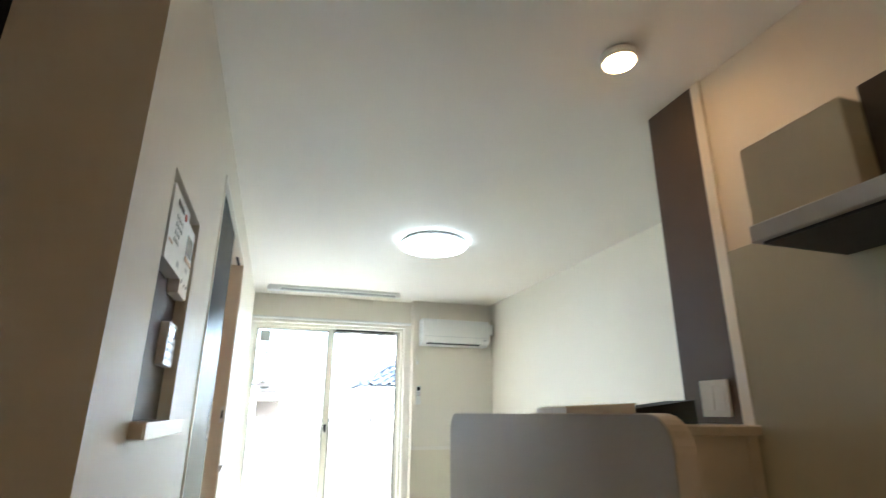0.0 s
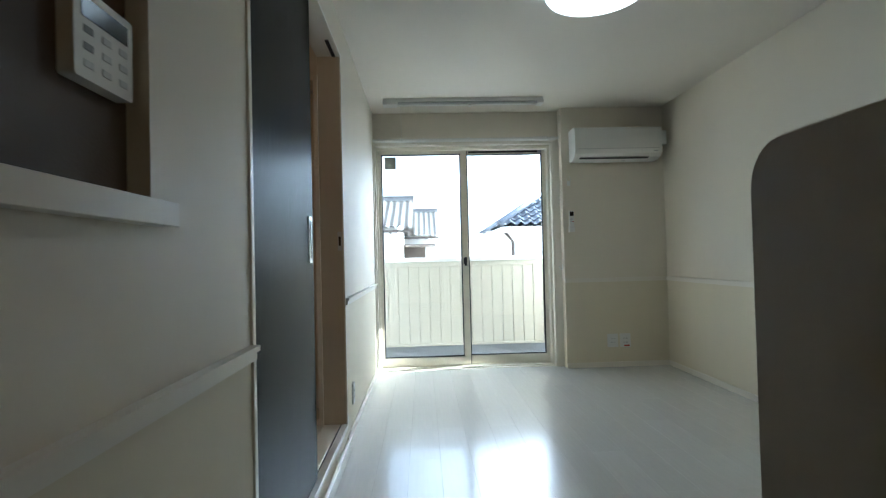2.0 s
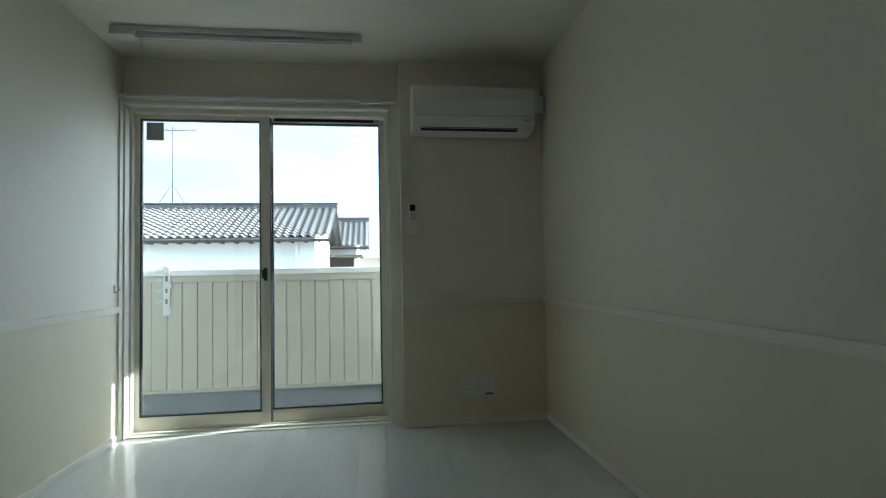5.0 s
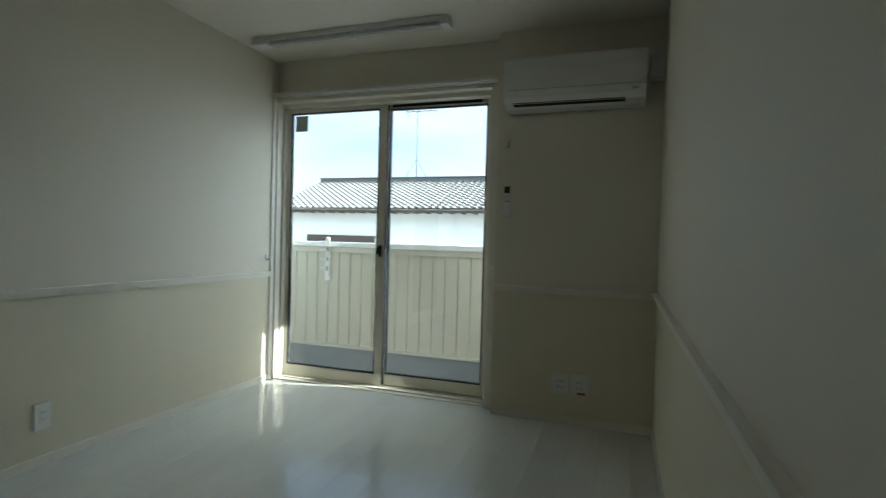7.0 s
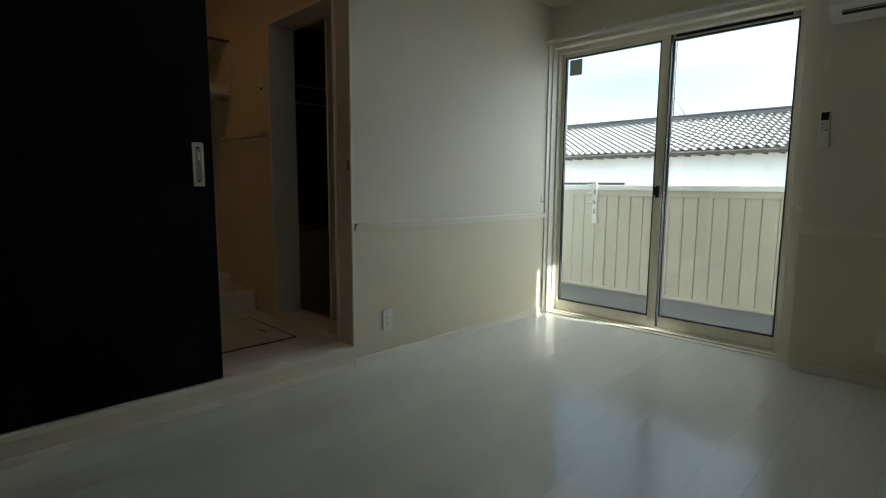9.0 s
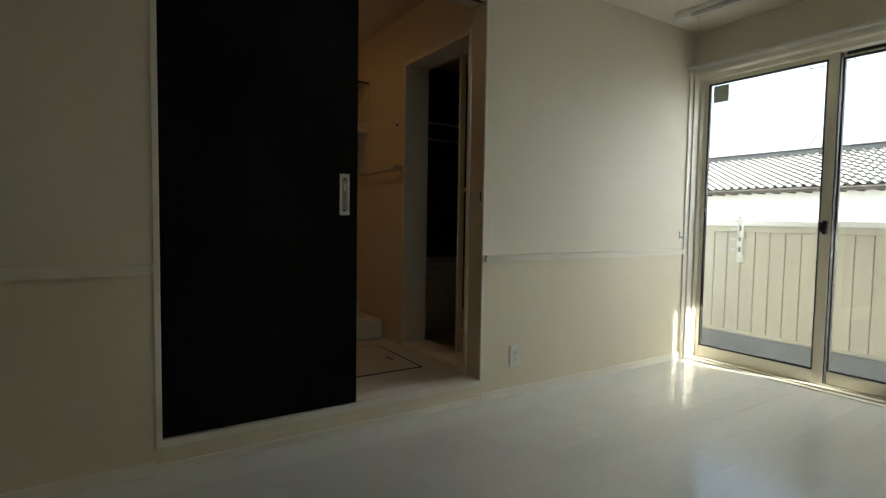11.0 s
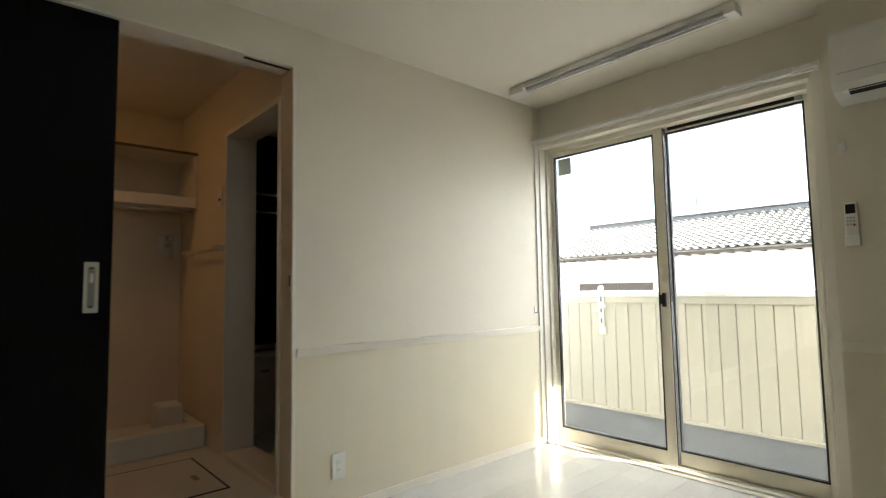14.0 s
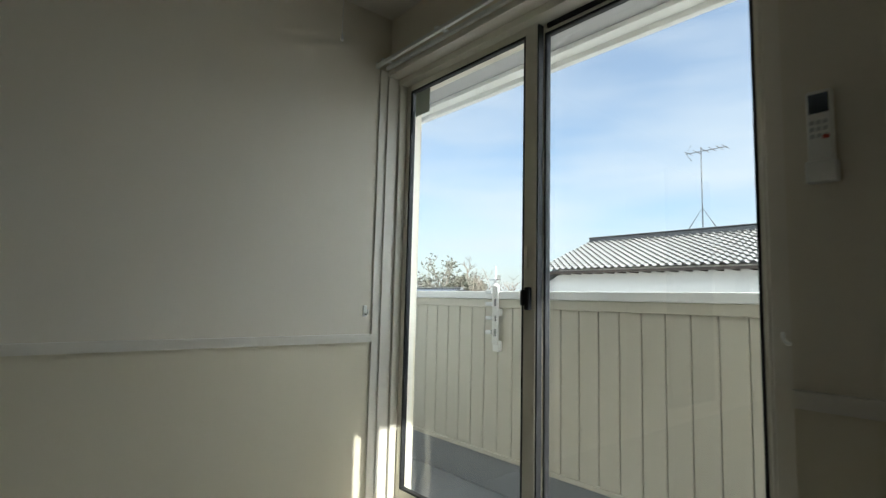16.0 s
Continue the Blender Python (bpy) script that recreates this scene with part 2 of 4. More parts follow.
dado("wall_kitchen_back", [(1.70, XR, 1.50, 1.643, 0, ZC)], "papered end wall of the kitchen")
setting(boxes("ceiling", [(-0.42, XR + 0.14, -1.4, 5.86, ZC, ZC + 0.15)], CEIL), "white papered ceiling", "ceiling")
setting(boxes("floor", [(-0.42, XR, -1.4, 5.86, -0.2, -0.012)], GAP), "white board floor, glossy", "floor")
setting(boxes("wall_south", [(-0.42, 1.9, -1.4, -1.3, 0, ZC)], PAPER), "plain papered wall", "wall")
setting(boxes("wall_hall", [(-0.27, -0.12, 1.10, 1.24, 0, ZC), (-0.12, 0.0, 1.10, 1.14, 0, ZC)], PAPER), "papered wall corner beside the hall door", "wall")
setting(boxes("wall_hall_west", [(-0.42, -0.30, -1.3, 1.24, 0, ZC)], PAPER), "plain papered wall of the hall", "wall")


def rail(name, runs, z=RAIL, label="white moulded dado rail"):
    bm = bmesh.new()
    for x0, x1, y0, y1, nx, ny in runs:
        for d, a, b in ((0.014, -0.018, 0.018), (0.022, 0.004, 0.0175)):
            add_box(bm, (x0 - (d if nx < 0 else 0), x1 + (d if nx > 0 else 0), y0 - (d if ny < 0 else 0), y1 + (d if ny > 0 else 0), z + a, z + b))
    return setting(finish(name, bm, TRIM), label, "rail")

rail("trim_west", [(0, 0.0005, 1.14, D0, 1, 0), (0, 0.0005, D1 + 0.015, 5.60, 1, 0)])
rail("trim_east", [(XR - 0.0005, XR, 1.65, YC, -1, 0)])
rail("trim_north", [(1.663, XR - 0.02, YC - 0.0005, YC, 0, -1)])
setting(boxes("baseboard", [(0, 0.007, 1.14, D0, 0, 0.045), (0, 0.007, D0, D1, 0, 0.03), (0, 0.007, D1, 5.62, 0, 0.045), (XR - 0.007, XR, 1.65, YC, 0, 0.045),
                            (1.663, XR - 0.007, YC - 0.007, YC, 0, 0.045)], TRIM, 0.002), "low white baseboard", "baseboard")

# ---- sliding door to the washroom ----
frame_d = boxes("door_1", [(-0.124, 0.006, D0, D0 + 0.022, DZ0 - 0.025, DZ1 + 0.012), (-0.004, 0.004, D1 - 0.004, D1 + 0.012, DZ0 - 0.025, DZ1 + 0.012),
                           (-0.124, 0.005, D0 + 0.022, D1 - 0.004, DZ1, DZ1 + 0.012),
                           (-0.124, -0.035, D0 + 0.022, D1 - 0.004, DZ0 - 0.025, DZ0 + 0.002), (-0.028, 0.005, D0 + 0.022, D1 - 0.004, DZ0 - 0.025, DZ0 + 0.002)], TRIM, 0.0015)
setting(frame_d, "white casing of a sliding doorway with a raised sill", "door frame")
part(boxes("track", [(-0.035, -0.028, D0 + 0.022, D1 - 0.004, DZ0 - 0.02, DZ0 - 0.004), (-0.040, -0.022, D1 - 0.22, D1 - 0.006, DZ1 - 0.003, DZ1 + 0.004)], RUBBER), frame_d)
part(boxes("jamb", [(-0.124, -0.0045, D1 - 0.0035, D1 + 0.012, DZ0 - 0.025, DZ1 + 0.012)], CASING, 0.0015), frame_d)
part(boxes("strike_plate", [(-0.03, -0.008, D1 - 0.006, D1 - 0.0035, 1.04, 1.14)], STEEL), frame_d)
part(boxes("strike_slot", [(-0.025, -0.013, D1 - 0.0068, D1 - 0.0058, 1.065, 1.115)], RUBBER), frame_d)


def oval(y0, y1, z0, z1, n=8):
    return rounded(y0, y1, z0, z1, (y1 - y0) / 2 - 0.0005, n=n)

def ring(name, outer, inner, a, b, material):
    """A flat plate, drawn out along x, with a hole through it. Both outlines have the same number of points."""
    bm = bmesh.new()
    L = [[bm.verts.new((x, p[0], p[1])) for p in o] for x in (a, b) for o in (outer, inner)]
    k = len(outer)
    for i in range(k):
        j = (i + 1) % k
        for p, q in ((0, 1), (2, 3), (0, 2), (1, 3)):
            bm.faces.new((L[p][i], L[p][j], L[q][j], L[q][i]))
    return finish(name, bm, material)

HY0, HY1, HZ0, HZ1 = 3.050, 3.095, 0.978, 1.160
slide = boxes("panel", [(-0.050, -0.014, D0 + 0.022, 3.135, DZ0 + 0.006, DZ1 - 0.002)], BLACK, 0.002)
plate = ring("handle", rounded(HY0, HY1, HZ0, HZ1, 0.003, n=8), oval(HY0 + 0.009, HY1 - 0.009, HZ0 + 0.014, HZ1 - 0.014), -0.014, -0.010, STEEL)
pull = ring("pull_recess", oval(HY0 + 0.009, HY1 - 0.009, HZ0 + 0.014, HZ1 - 0.014), oval(HY0 + 0.0125, HY1 - 0.0125, HZ0 + 0.018, HZ1 - 0.018), -0.0145, -0.011, GREYP)
cup = boxes("pull_back", [(-0.0142, -0.0132, HY0 + 0.012, HY1 - 0.012, HZ0 + 0.024, HZ1 - 0.024)], INK)
lock = boxes("latch", [(-0.0138, -0.006, HY0 + 0.017, HY1 - 0.017, 1.085, 1.12)], STEEL, 0.002)
thing("sliding_door", (-0.03, 2.74, DZ0), "black-stained wooden sliding door with a steel pull, half open", "door", [slide, plate, pull, cup, lock])

# ---- niche with the control panels ----
setting(boxes("trim_niche", [(-0.040, -0.036, N0, N1, NZ0, NZ1)], BROWN), "dark brown papered back of a wall niche", "niche")
shelf = boxes("board", [(-0.035, 0.030, N0 - 0.018, N1 + 0.020, NZ0 - 0.036, NZ0)], TRIM, 0.003)
lip = boxes("edge", [(0.030, 0.034, N0 - 0.020, N1 + 0.022, NZ0 - 0.037, NZ0 + 0.001)], TRIM, 0.001)
thing("niche_shelf", (0, 1.64, NZ0 - 0.036), "white shelf board at the foot of a wall niche", "shelf", [shelf, lip])


def device(name, y0, y1, z0, z1, depth, label, category, features):
    body = prism("body", rounded(y0, y1, z0, z1, 0.006), "x", -0.0355, -0.0355 + depth, PLASTIC, 0.0015)
    f = -0.0355 + depth
    ps = [body]
    for nm, a, b, c, d, m, h in features:
        ps.append(boxes(nm, [(f - 0.001, f + h, a, b, c, d)], m, min(h * 0.4, 0.001)))
    return thing(name, (-0.0355, (y0 + y1) / 2, z0), label, category, ps)

keys = [("key", 1.512 + 0.026 * i, 1.526 + 0.026 * i, 1.598 - 0.021 * j, 1.609 - 0.021 * j, KEYG, 0.002) for i in range(4) for j in range(4) if not (i == 3 and j > 1)]
device("alarm_panel", 1.435, 1.680, 1.468, 1.668, 0.036, "white plastic alarm keypad panel mounted in the niche", "control panel",
       [("display", 1.50, 1.59, 1.632, 1.648, LCD, 0.001), ("button", 1.612, 1.630, 1.627, 1.645, RED, 0.003), ("label", 1.595, 1.628, 1.486, 1.502, GREYP, 0.0006), ("print", 1.455, 1.505, 1.520, 1.527, ORANGE, 0.0006)] + keys)
device("intercom", 1.714, 1.849, 1.436, 1.654, 0.030, "white intercom monitor with a dark screen", "intercom",
       [("screen", 1.732, 1.832, 1.560, 1.622, LCD, 0.001), ("button", 1.728, 1.836, 1.540, 1.553, ORANGE, 0.003), ("speaker", 1.765, 1.80, 1.512, 1.526, GREYP, 0.0008),
        ("key", 1.728, 1.742, 1.468, 1.482, INK, 0.0012), ("key", 1.776, 1.788, 1.468, 1.475, INK, 0.0012), ("key", 1.818, 1.835, 1.470, 1.480, INK, 0.0012)])
device("heater_control", 1.711, 1.845, 1.230, 1.352, 0.022, "white water heater control with a dark display", "control panel",
       [("display", 1.726, 1.832, 1.312, 1.340, LCD, 0.001)] + [("key", 1.730 + 0.040 * i, 1.750 + 0.040 * i, 1.246 + 0.023 * j, 1.256 + 0.023 * j, INK if i == 0 and j else KEYG, 0.0012) for i in range(3) for j in range(3)])


# ---- outlets ----
def outlet(x, y, z, face, red=False):
    w, h, d = 0.035, 0.058, 0.009
    bm = []
    plate = rounded(-w, w, -h, h, 0.004)
    if face == "x":
        p = prism("plate", [(y + a, z + b) for a, b in plate], "x", x, x + d, PLASTIC, 0.002)
        inset = boxes("socket", [(x + d - 0.001, x + d + 0.002, y - 0.012, y + 0.012, z - 0.033, z + 0.033)], PLASTIC, 0.0008)
        slots = each("slot", [(x + d + 0.0015, x + d + 0.0026, y + s - 0.0012, y + s + 0.0012, z + t - 0.005, z + t + 0.005) for s in (-0.006, 0.006) for t in (-0.017, 0.017)], INK)
    else:
        w2 = 0.047
        plate = rounded(-w2, w2, -h, h, 0.004)
        p = prism("plate", [(x + a, z + b) for a, b in plate], "y", y - d, y, PLASTIC, 0.002)
        inset = boxes("socket", [(x - 0.024, x + 0.024, y - d - 0.002, y - d + 0.001, z - 0.033, z + 0.033)], PLASTIC, 0.0008)
        slots = each("slot", [(x + s - 0.0012, x + s + 0.0012, y - d - 0.0026, y - d - 0.0015, z + t - 0.005, z + t + 0.005) for s in (-0.015, -0.006, 0.008, 0.016) for t in (-0.017, 0.017)], INK)
    ps = [p, inset, *slots]
    if red:
        ps.append(boxes("tag", [(x - 0.012, x + 0.036, y - d - 0.004, y - d - 0.0005, z - 0.052, z - 0.040)], RED))
    thing("wall_outlet", (x, y, z - h), "white plastic wall outlet plate on the dado", "outlet", ps, "wall outlets")

outlet(0.0, 4.066, 0.222, "x")
outlet(2.070, YC, 0.232, "y")
outlet(2.180, YC, 0.232, "y", True)

# ---- window ----
WX0, WX1, WZ1 = 0.004, 1.600, 1.995
wf = boxes("window_1", [(WX0, WX0 + 0.030, 5.70, 5.825, 0.0, WZ1), (WX1 - 0.030, WX1, 5.70, 5.825, 0.0, WZ1), (WX0 + 0.03, WX1 - 0.03, 5.70, 5.86, WZ1 - 0.03, WZ1),
                        (WX0 + 0.03, WX1 - 0.03, 5.70, 5.86, -0.01, 0.016), (WX0 + 0.03, WX1 - 0.03, 5.735, 5.739, 0.016, 0.026), (WX0 + 0.03, WX1 - 0.03, 5.790, 5.794, 0.016, 0.026)], ALU, 0.002)
setting(wf, "cream aluminium frame of a sliding balcony window", "window")
part(boxes("casing", [(0.0005, 0.010, 5.60, 5.70, 0, 2.02), (1.601, 1.6625, 5.635, 5.86, 0, 2.02), (0.0105, 1.6005, 5.640, 5.70, 1.996, 2.0195), (0.0105, 1.6005, 5.655, 5.70, -0.011, 0.006),
                      (0.010, 0.020, 5.64, 5.70, 0, 1.995), (1.590, 1.6005, 5.64, 5.70, 0, 1.995)], TRIM, 0.002), wf)


def sash(x0, x1, y, gx0, gx1, gz0, gz1, label):
    z0, z1, t = 0.022, WZ1 - 0.026, 0.015
    fr = boxes("frame", [(x0, gx0, y - t, y + t, z0, z1), (gx1, x1, y - t, y + t, z0, z1), (gx0, gx1, y - t, y + t, z0, gz0), (gx0, gx1, y - t, y + t, gz1, z1)], ALU, 0.002)
    g = 0.009
    gk = boxes("gasket", [(gx0, gx0 + g, y - t + 0.002, y + t - 0.002, gz0, gz1), (gx1 - g, gx1, y - t + 0.002, y + t - 0.002, gz0, gz1), (gx0 + g, gx1 - g, y - t + 0.002, y + t - 0.002, gz0, gz0 + g),
                          (gx0 + g, gx1 - g, y - t + 0.002, y + t - 0.002, gz1 - g, gz1)], RUBBER)
    pn = boxes("pane", [(gx0 + 0.004, gx1 - 0.004, y - 0.003, y + 0.003, gz0 + 0.004, gz1 - 0.004)], PANE)
    pn.visible_shadow = False
    top = tagged(new("sash"), label)
    top.location = ((x0 + x1) / 2, y, z0)
    for p in (fr, gk, pn):
        part(p, top)
    top.parent = wf
    return top

s1 = sash(WX0 + 0.022, 0.838, 5.755, 0.063, 0.782, 0.097, 1.937, "cream aluminium sliding sash with clear glass, closed")
sash(0.788, WX1 - 0.022, 5.792, 0.842, 1.538, 0.097, 1.937, "cream aluminium sliding sash with clear glass, closed")
part(boxes("crescent_lock", [(0.800, 0.822, 5.722, 5.740, 0.915, 0.995), (0.790, 0.800, 5.712, 5.730, 0.93, 0.985)], RUBBER, 0.004, 2), s1)
part(boxes("weather_strip", [(0.8385, 0.8445, 5.742, 5.769, 0.03, 1.96)], RUBBER), s1)
# black strip added for the shade in the empty inner track above the right sash
part(boxes("track_shade", [(0.86, 1.50, 5.768, 5.7765, 1.948, 1.966)], RUBBER), wf)
part(boxes("stopper", [(1.505, 1.535, 5.764, 5.7765, 1.945, 1.966)], GREYP, 0.002), wf)
part(boxes("latch_plate", [(0.790, 0.806, 5.733, 5.740, 1.06, 1.14)], ALU, 0.002), s1)
tagged(boxes("window_sticker", [(0.094, 0.197, 5.7495, 5.7515, 1.805, 1.918)], STICK), "square grey-green sticker on the window glass", "sticker")

# curtain rail, two tracks on brackets
cr = [boxes("track", [(0.012, 1.640, 5.575, 5.590, 2.022, 2.042)], PLASTIC, 0.003), boxes("track", [(0.012, 1.640, 5.625, 5.640, 2.022, 2.042)], PLASTIC, 0.003),
      *each("bracket", [(x - 0.012, x + 0.012, 5.57, 5.659, 2.042, 2.047) for x in (0.06, 0.45, 0.85, 1.25, 1.60)], PLASTIC, 0.001),
      *each("end_cap", [(0.004, 0.014, 5.572, 5.593, 2.019, 2.045), (1.638, 1.648, 5.572, 5.593, 2.019, 2.045), (1.42, 1.55, 5.570, 5.595, 2.016, 2.046)], PLASTIC, 0.002)]
thing("curtain_rail", (0.8, 5.62, 2.02), "white double curtain rail above the window", "curtain rail", cr)


def tie_hook(x, y, z, sx):
    thing("curtain_hook", (x, y, z), "small white curtain tieback hook on the wall", "hook",
          [boxes("base", [(min(x, x + sx * 0.006), max(x, x + sx * 0.006), y - 0.010, y + 0.010, z, z + 0.05)], PLASTIC, 0.002),
           tube("hook", [(x + sx * 0.004, y, z + 0.012), (x + sx * 0.022, y, z + 0.008), (x + sx * 0.030, y, z + 0.018), (x + sx * 0.030, y, z + 0.032)], 0.004, PLASTIC)], "curtain hooks")

tie_hook(0.0, 5.565, 0.86, 1)
tie_hook(1.663, 5.60, 0.86, -1)

# ---- air conditioner ----
AX0, AX1 = 1.730, 2.478
prof = [(5.548, 2.0740), (5.3950, 2.0740), (5.3750, 2.0680), (5.3630, 2.0520), (5.3560, 1.9920), (5.3550, 1.8770), (5.3660, 1.8440), (5.3950, 1.8170), (5.4500, 1.8000), (5.548, 1.7980)]
ac_body = prism("body", prof, "x", AX0, AX1, PLASTIC, 0.004)
ac_flap = prism("flap", [(5.3520, 1.8780), (5.3620, 1.8440), (5.3880, 1.8200), (5.3940, 1.8250), (5.3680, 1.8480), (5.3580, 1.8800)], "x", AX0 + 0.05, AX1 - 0.10, PLASTIC)
ac_slot = prism("air_outlet", [(5.3870, 1.8205), (5.4220, 1.8065), (5.4220, 1.8120), (5.3900, 1.8250)], "x", AX0 + 0.05, AX1 - 0.10, RUBBER)
ac_seam = boxes("seam", [(AX0 + 0.02, AX1 - 0.02, 5.3535, 5.3570, 1.8830, 1.8860)], GREYP)
ac_mark = each("indicator", [(AX1 - 0.07, AX1 - 0.035, 5.3580, 5.3630, 1.8540, 1.8660), (AX1 - 0.31, AX1 - 0.29, 5.4540, 5.4600, 1.7960, 1.8000)], GREYP)
thing("air_conditioner", (2.07, 5.55, 1.7980), "white wall-mounted air conditioner with a closed flap", "air conditioner", [ac_body, ac_flap, ac_slot, ac_seam, *ac_mark])
thing("pipe_cover", (2.53, 5.5, 1.9320), "white square pipe cover beside the air conditioner", "pipe cover",
      [boxes("cover", [(2.500, 2.570, 5.4600, 5.549, 1.9370, 2.0570)], PLASTIC, 0.006, 2), boxes("duct", [(2.4785, 2.500, 5.5000, 5.53, 1.9620, 2.0320)], PLASTIC, 0.004)])
# remote control in its holder, and a small hook above it
rm = [boxes("body", [(1.710, 1.754, YC - 0.024, YC - 0.006, 1.200, 1.378)], PLASTIC, 0.005, 2), boxes("display", [(1.715, 1.749, YC - 0.0255, YC - 0.0235, 1.330, 1.370)], LCD, 0.0006),
      boxes("holder", [(1.706, 1.758, YC - 0.028, YC, 1.192, 1.235), (1.712, 1.752, YC - 0.006, YC, 1.235, 1.33)], PLASTIC, 0.002),
      *each("key", [(1.716 + 0.011 * i, 1.724 + 0.011 * i, YC - 0.0255, YC - 0.0235, 1.308 - 0.014 * j, 1.316 - 0.014 * j) for i in range(3) for j in range(3)], GREYP, 0.0006),
      boxes("power_key", [(1.737, 1.748, YC - 0.0265, YC - 0.0235, 1.277, 1.284)], RED, 0.0006)]
thing("remote_control", (1.732, YC, 1.19), "white remote control with a dark display in a wall holder", "remote control", rm)
arc = [(1.718 + 0.016 * math.cos(a), YC - 0.012, 1.645 + 0.04 * math.sin(a)) for a in [math.pi * (0.5 + i / 5) for i in range(11)]]
thing("wall_hook", (1.71, YC, 1.60), "small clear plastic cord hook on the wall", "hook",
      [tube("cord", arc, 0.002, PLASTIC, 6), boxes("base", [(1.705, 1.731, YC - 0.02, YC, 1.60, 1.64)], PLASTIC, 0.004, 2)])

# ---- ceiling fittings ----
thing("drying_rack", (0.8, 5.25, 2.25), "white indoor laundry drying rack folded against the ceiling", "drying rack",
      [boxes("body", [(0.130, 1.435, 5.215, 5.300, 2.262, 2.2895)], PLASTIC, 0.004, 2), *each("rail", [(0.25, 1.39, 5.225, 5.243, 2.243, 2.262), (0.25, 1.39, 5.272, 5.290, 2.243, 2.262)], GREYP, 0.003),
       boxes("pole", [(0.24, 1.40, 5.247, 5.268, 2.236, 2.258)], PLASTIC, 0.004, 2), *each("end_cap", [(0.126, 0.24, 5.211, 5.304, 2.238, 2.266), (1.388, 1.439, 5.211, 5.304, 2.238, 2.266)], PLASTIC, 0.004, 2),
       boxes("catch", [(0.82, 0.85, 5.24, 5.275, 2.228, 2.240)], PLASTIC, 0.003)])
thing("cord_pull", (0.27, 5.25, 1.9), "thin white pull cord hanging from the drying rack", "cord", [tube("cord", [(0.27, 5.25, 2.24), (0.27, 5.25, 1.97)], 0.0013, PLASTIC, 6), lathe("knob", [(0.002, 0.03), (0.006, 0.01), (0.005, 0.0)], (0.27, 5.25, 1.94), PLASTIC, 12)])
LC = (1.284, 3.472, ZC)
shade = lathe("shade", [(0.225, -0.030), (0.237, -0.036), (0.240, -0.045), (0.232, -0.056), (0.20, -0.067), (0.13, -0.077), (0.05, -0.081), (0.005, -0.082)], LC, glow("lamp_shade_glow", (0.88, 0.95, 1.0), LAMP_MAIN))
base = lathe("base", [(0.215, -0.0005), (0.228, -0.012), (0.228, -0.030), (0.20, -0.031)], LC, GREYP)
thing("ceiling_lamp", LC, "round white ceiling lamp, lit", "ceiling lamp", [base, shade])
HC = (0.25, -0.75, ZC)
thing("small_ceiling_lamp", HC, "small round warm ceiling lamp in the entrance hall, lit", "ceiling lamp",
      [lathe("rim", [(0.070, -0.0005), (0.082, -0.006), (0.082, -0.030), (0.078, -0.034), (0.073, -0.033)], HC, TRIM), lathe("diffuser", [(0.076, -0.030), (0.07, -0.040), (0.035, -0.045), (0.003, -0.046)], HC, glow("hall_lamp_glow", (1.0, 0.58, 0.26), LAMP_SMALL * 0.7))])
DC = (1.318, 1.322, ZC)
thing("small_ceiling_lamp", DC, "small round warm ceiling lamp over the kitchen, lit", "ceiling lamp",
      [lathe("rim", [(0.050, -0.0005), (0.062, -0.006), (0.062, -0.030), (0.058, -0.034), (0.053, -0.033)], DC, TRIM), lathe("diffuser", [(0.056, -0.030), (0.05, -0.040), (0.025, -0.045), (0.003, -0.046)], DC, glow("warm_lamp_glow", (1.0, 0.53, 0.22), LAMP_SMALL))])

# ---- kitchen side ----
setting(boxes("wall_kitchen", [(1.70, 1.86, -1.4, 1.50, 0, ZC), (1.688, 1.70, 1.36, 1.402, 0, ZC), (1.694, 1.70, 1.402, 1.643, 0, 1.06)], PAPER), "papered kitchen wall", "wall")
setting(boxes("trim_accent", [(1.692, 1.6995, 1.4025, 1.6435, 1.075, ZC)], BROWN), "dark brown accent paper on the wall", "wall")
setting(boxes("trim_splashback", [(1.690, 1.6995, -1.29, 1.3595, 0.87, 1.62)], GLOSS), "glossy grey-green kitchen wall panel", "panel")
setting(boxes("wall_counter", [(0.85, 1.693, 1.40, 1.62, 0, 1.045)], PAPER), "low papered wall under the pass-through ledge", "wall")
setting(boxes("trim_ledge", [(0.848, 1.688, 1.335, 1.640, 1.045, 1.073)], EDGE, 0.003), "pale wooden ledge on the low wall", "ledge")
thing("switch_plate", (1.69, 1.50, 1.095), "white switch plate with wide rockers", "switch",
      [prism("plate", rounded(1.438, 1.556, 1.096, 1.213, 0.004), "x", 1.6830, 1.6915, PLASTIC, 0.002), *each("rocker", [(1.6805, 1.6835, 1.452, 1.495, 1.115, 1.195), (1.6805, 1.6835, 1.499, 1.542, 1.115, 1.195)], PLASTIC, 0.001)])
pp = rounded(0.672, 1.622, 0.0, 1.102, 0.05, "tl tr", 8)
scr = prism("panel", pp, "x", 0.805, 0.842, PANEL_G, 0.0)
inner = rounded(0.6725, 1.6215, 0.0005, 1.1015, 0.0495, "tl tr", 8)
outer = rounded(0.670, 1.624, 0.0, 1.104, 0.0515, "tl tr", 8)
band = ring("edge_band", outer, inner, 0.8065, 0.8405, EDGE)
thing("kitchen_screen", (0.82, 1.15, 0), "greige kitchen side panel with rounded corners and pale edge", "partition", [scr, band])
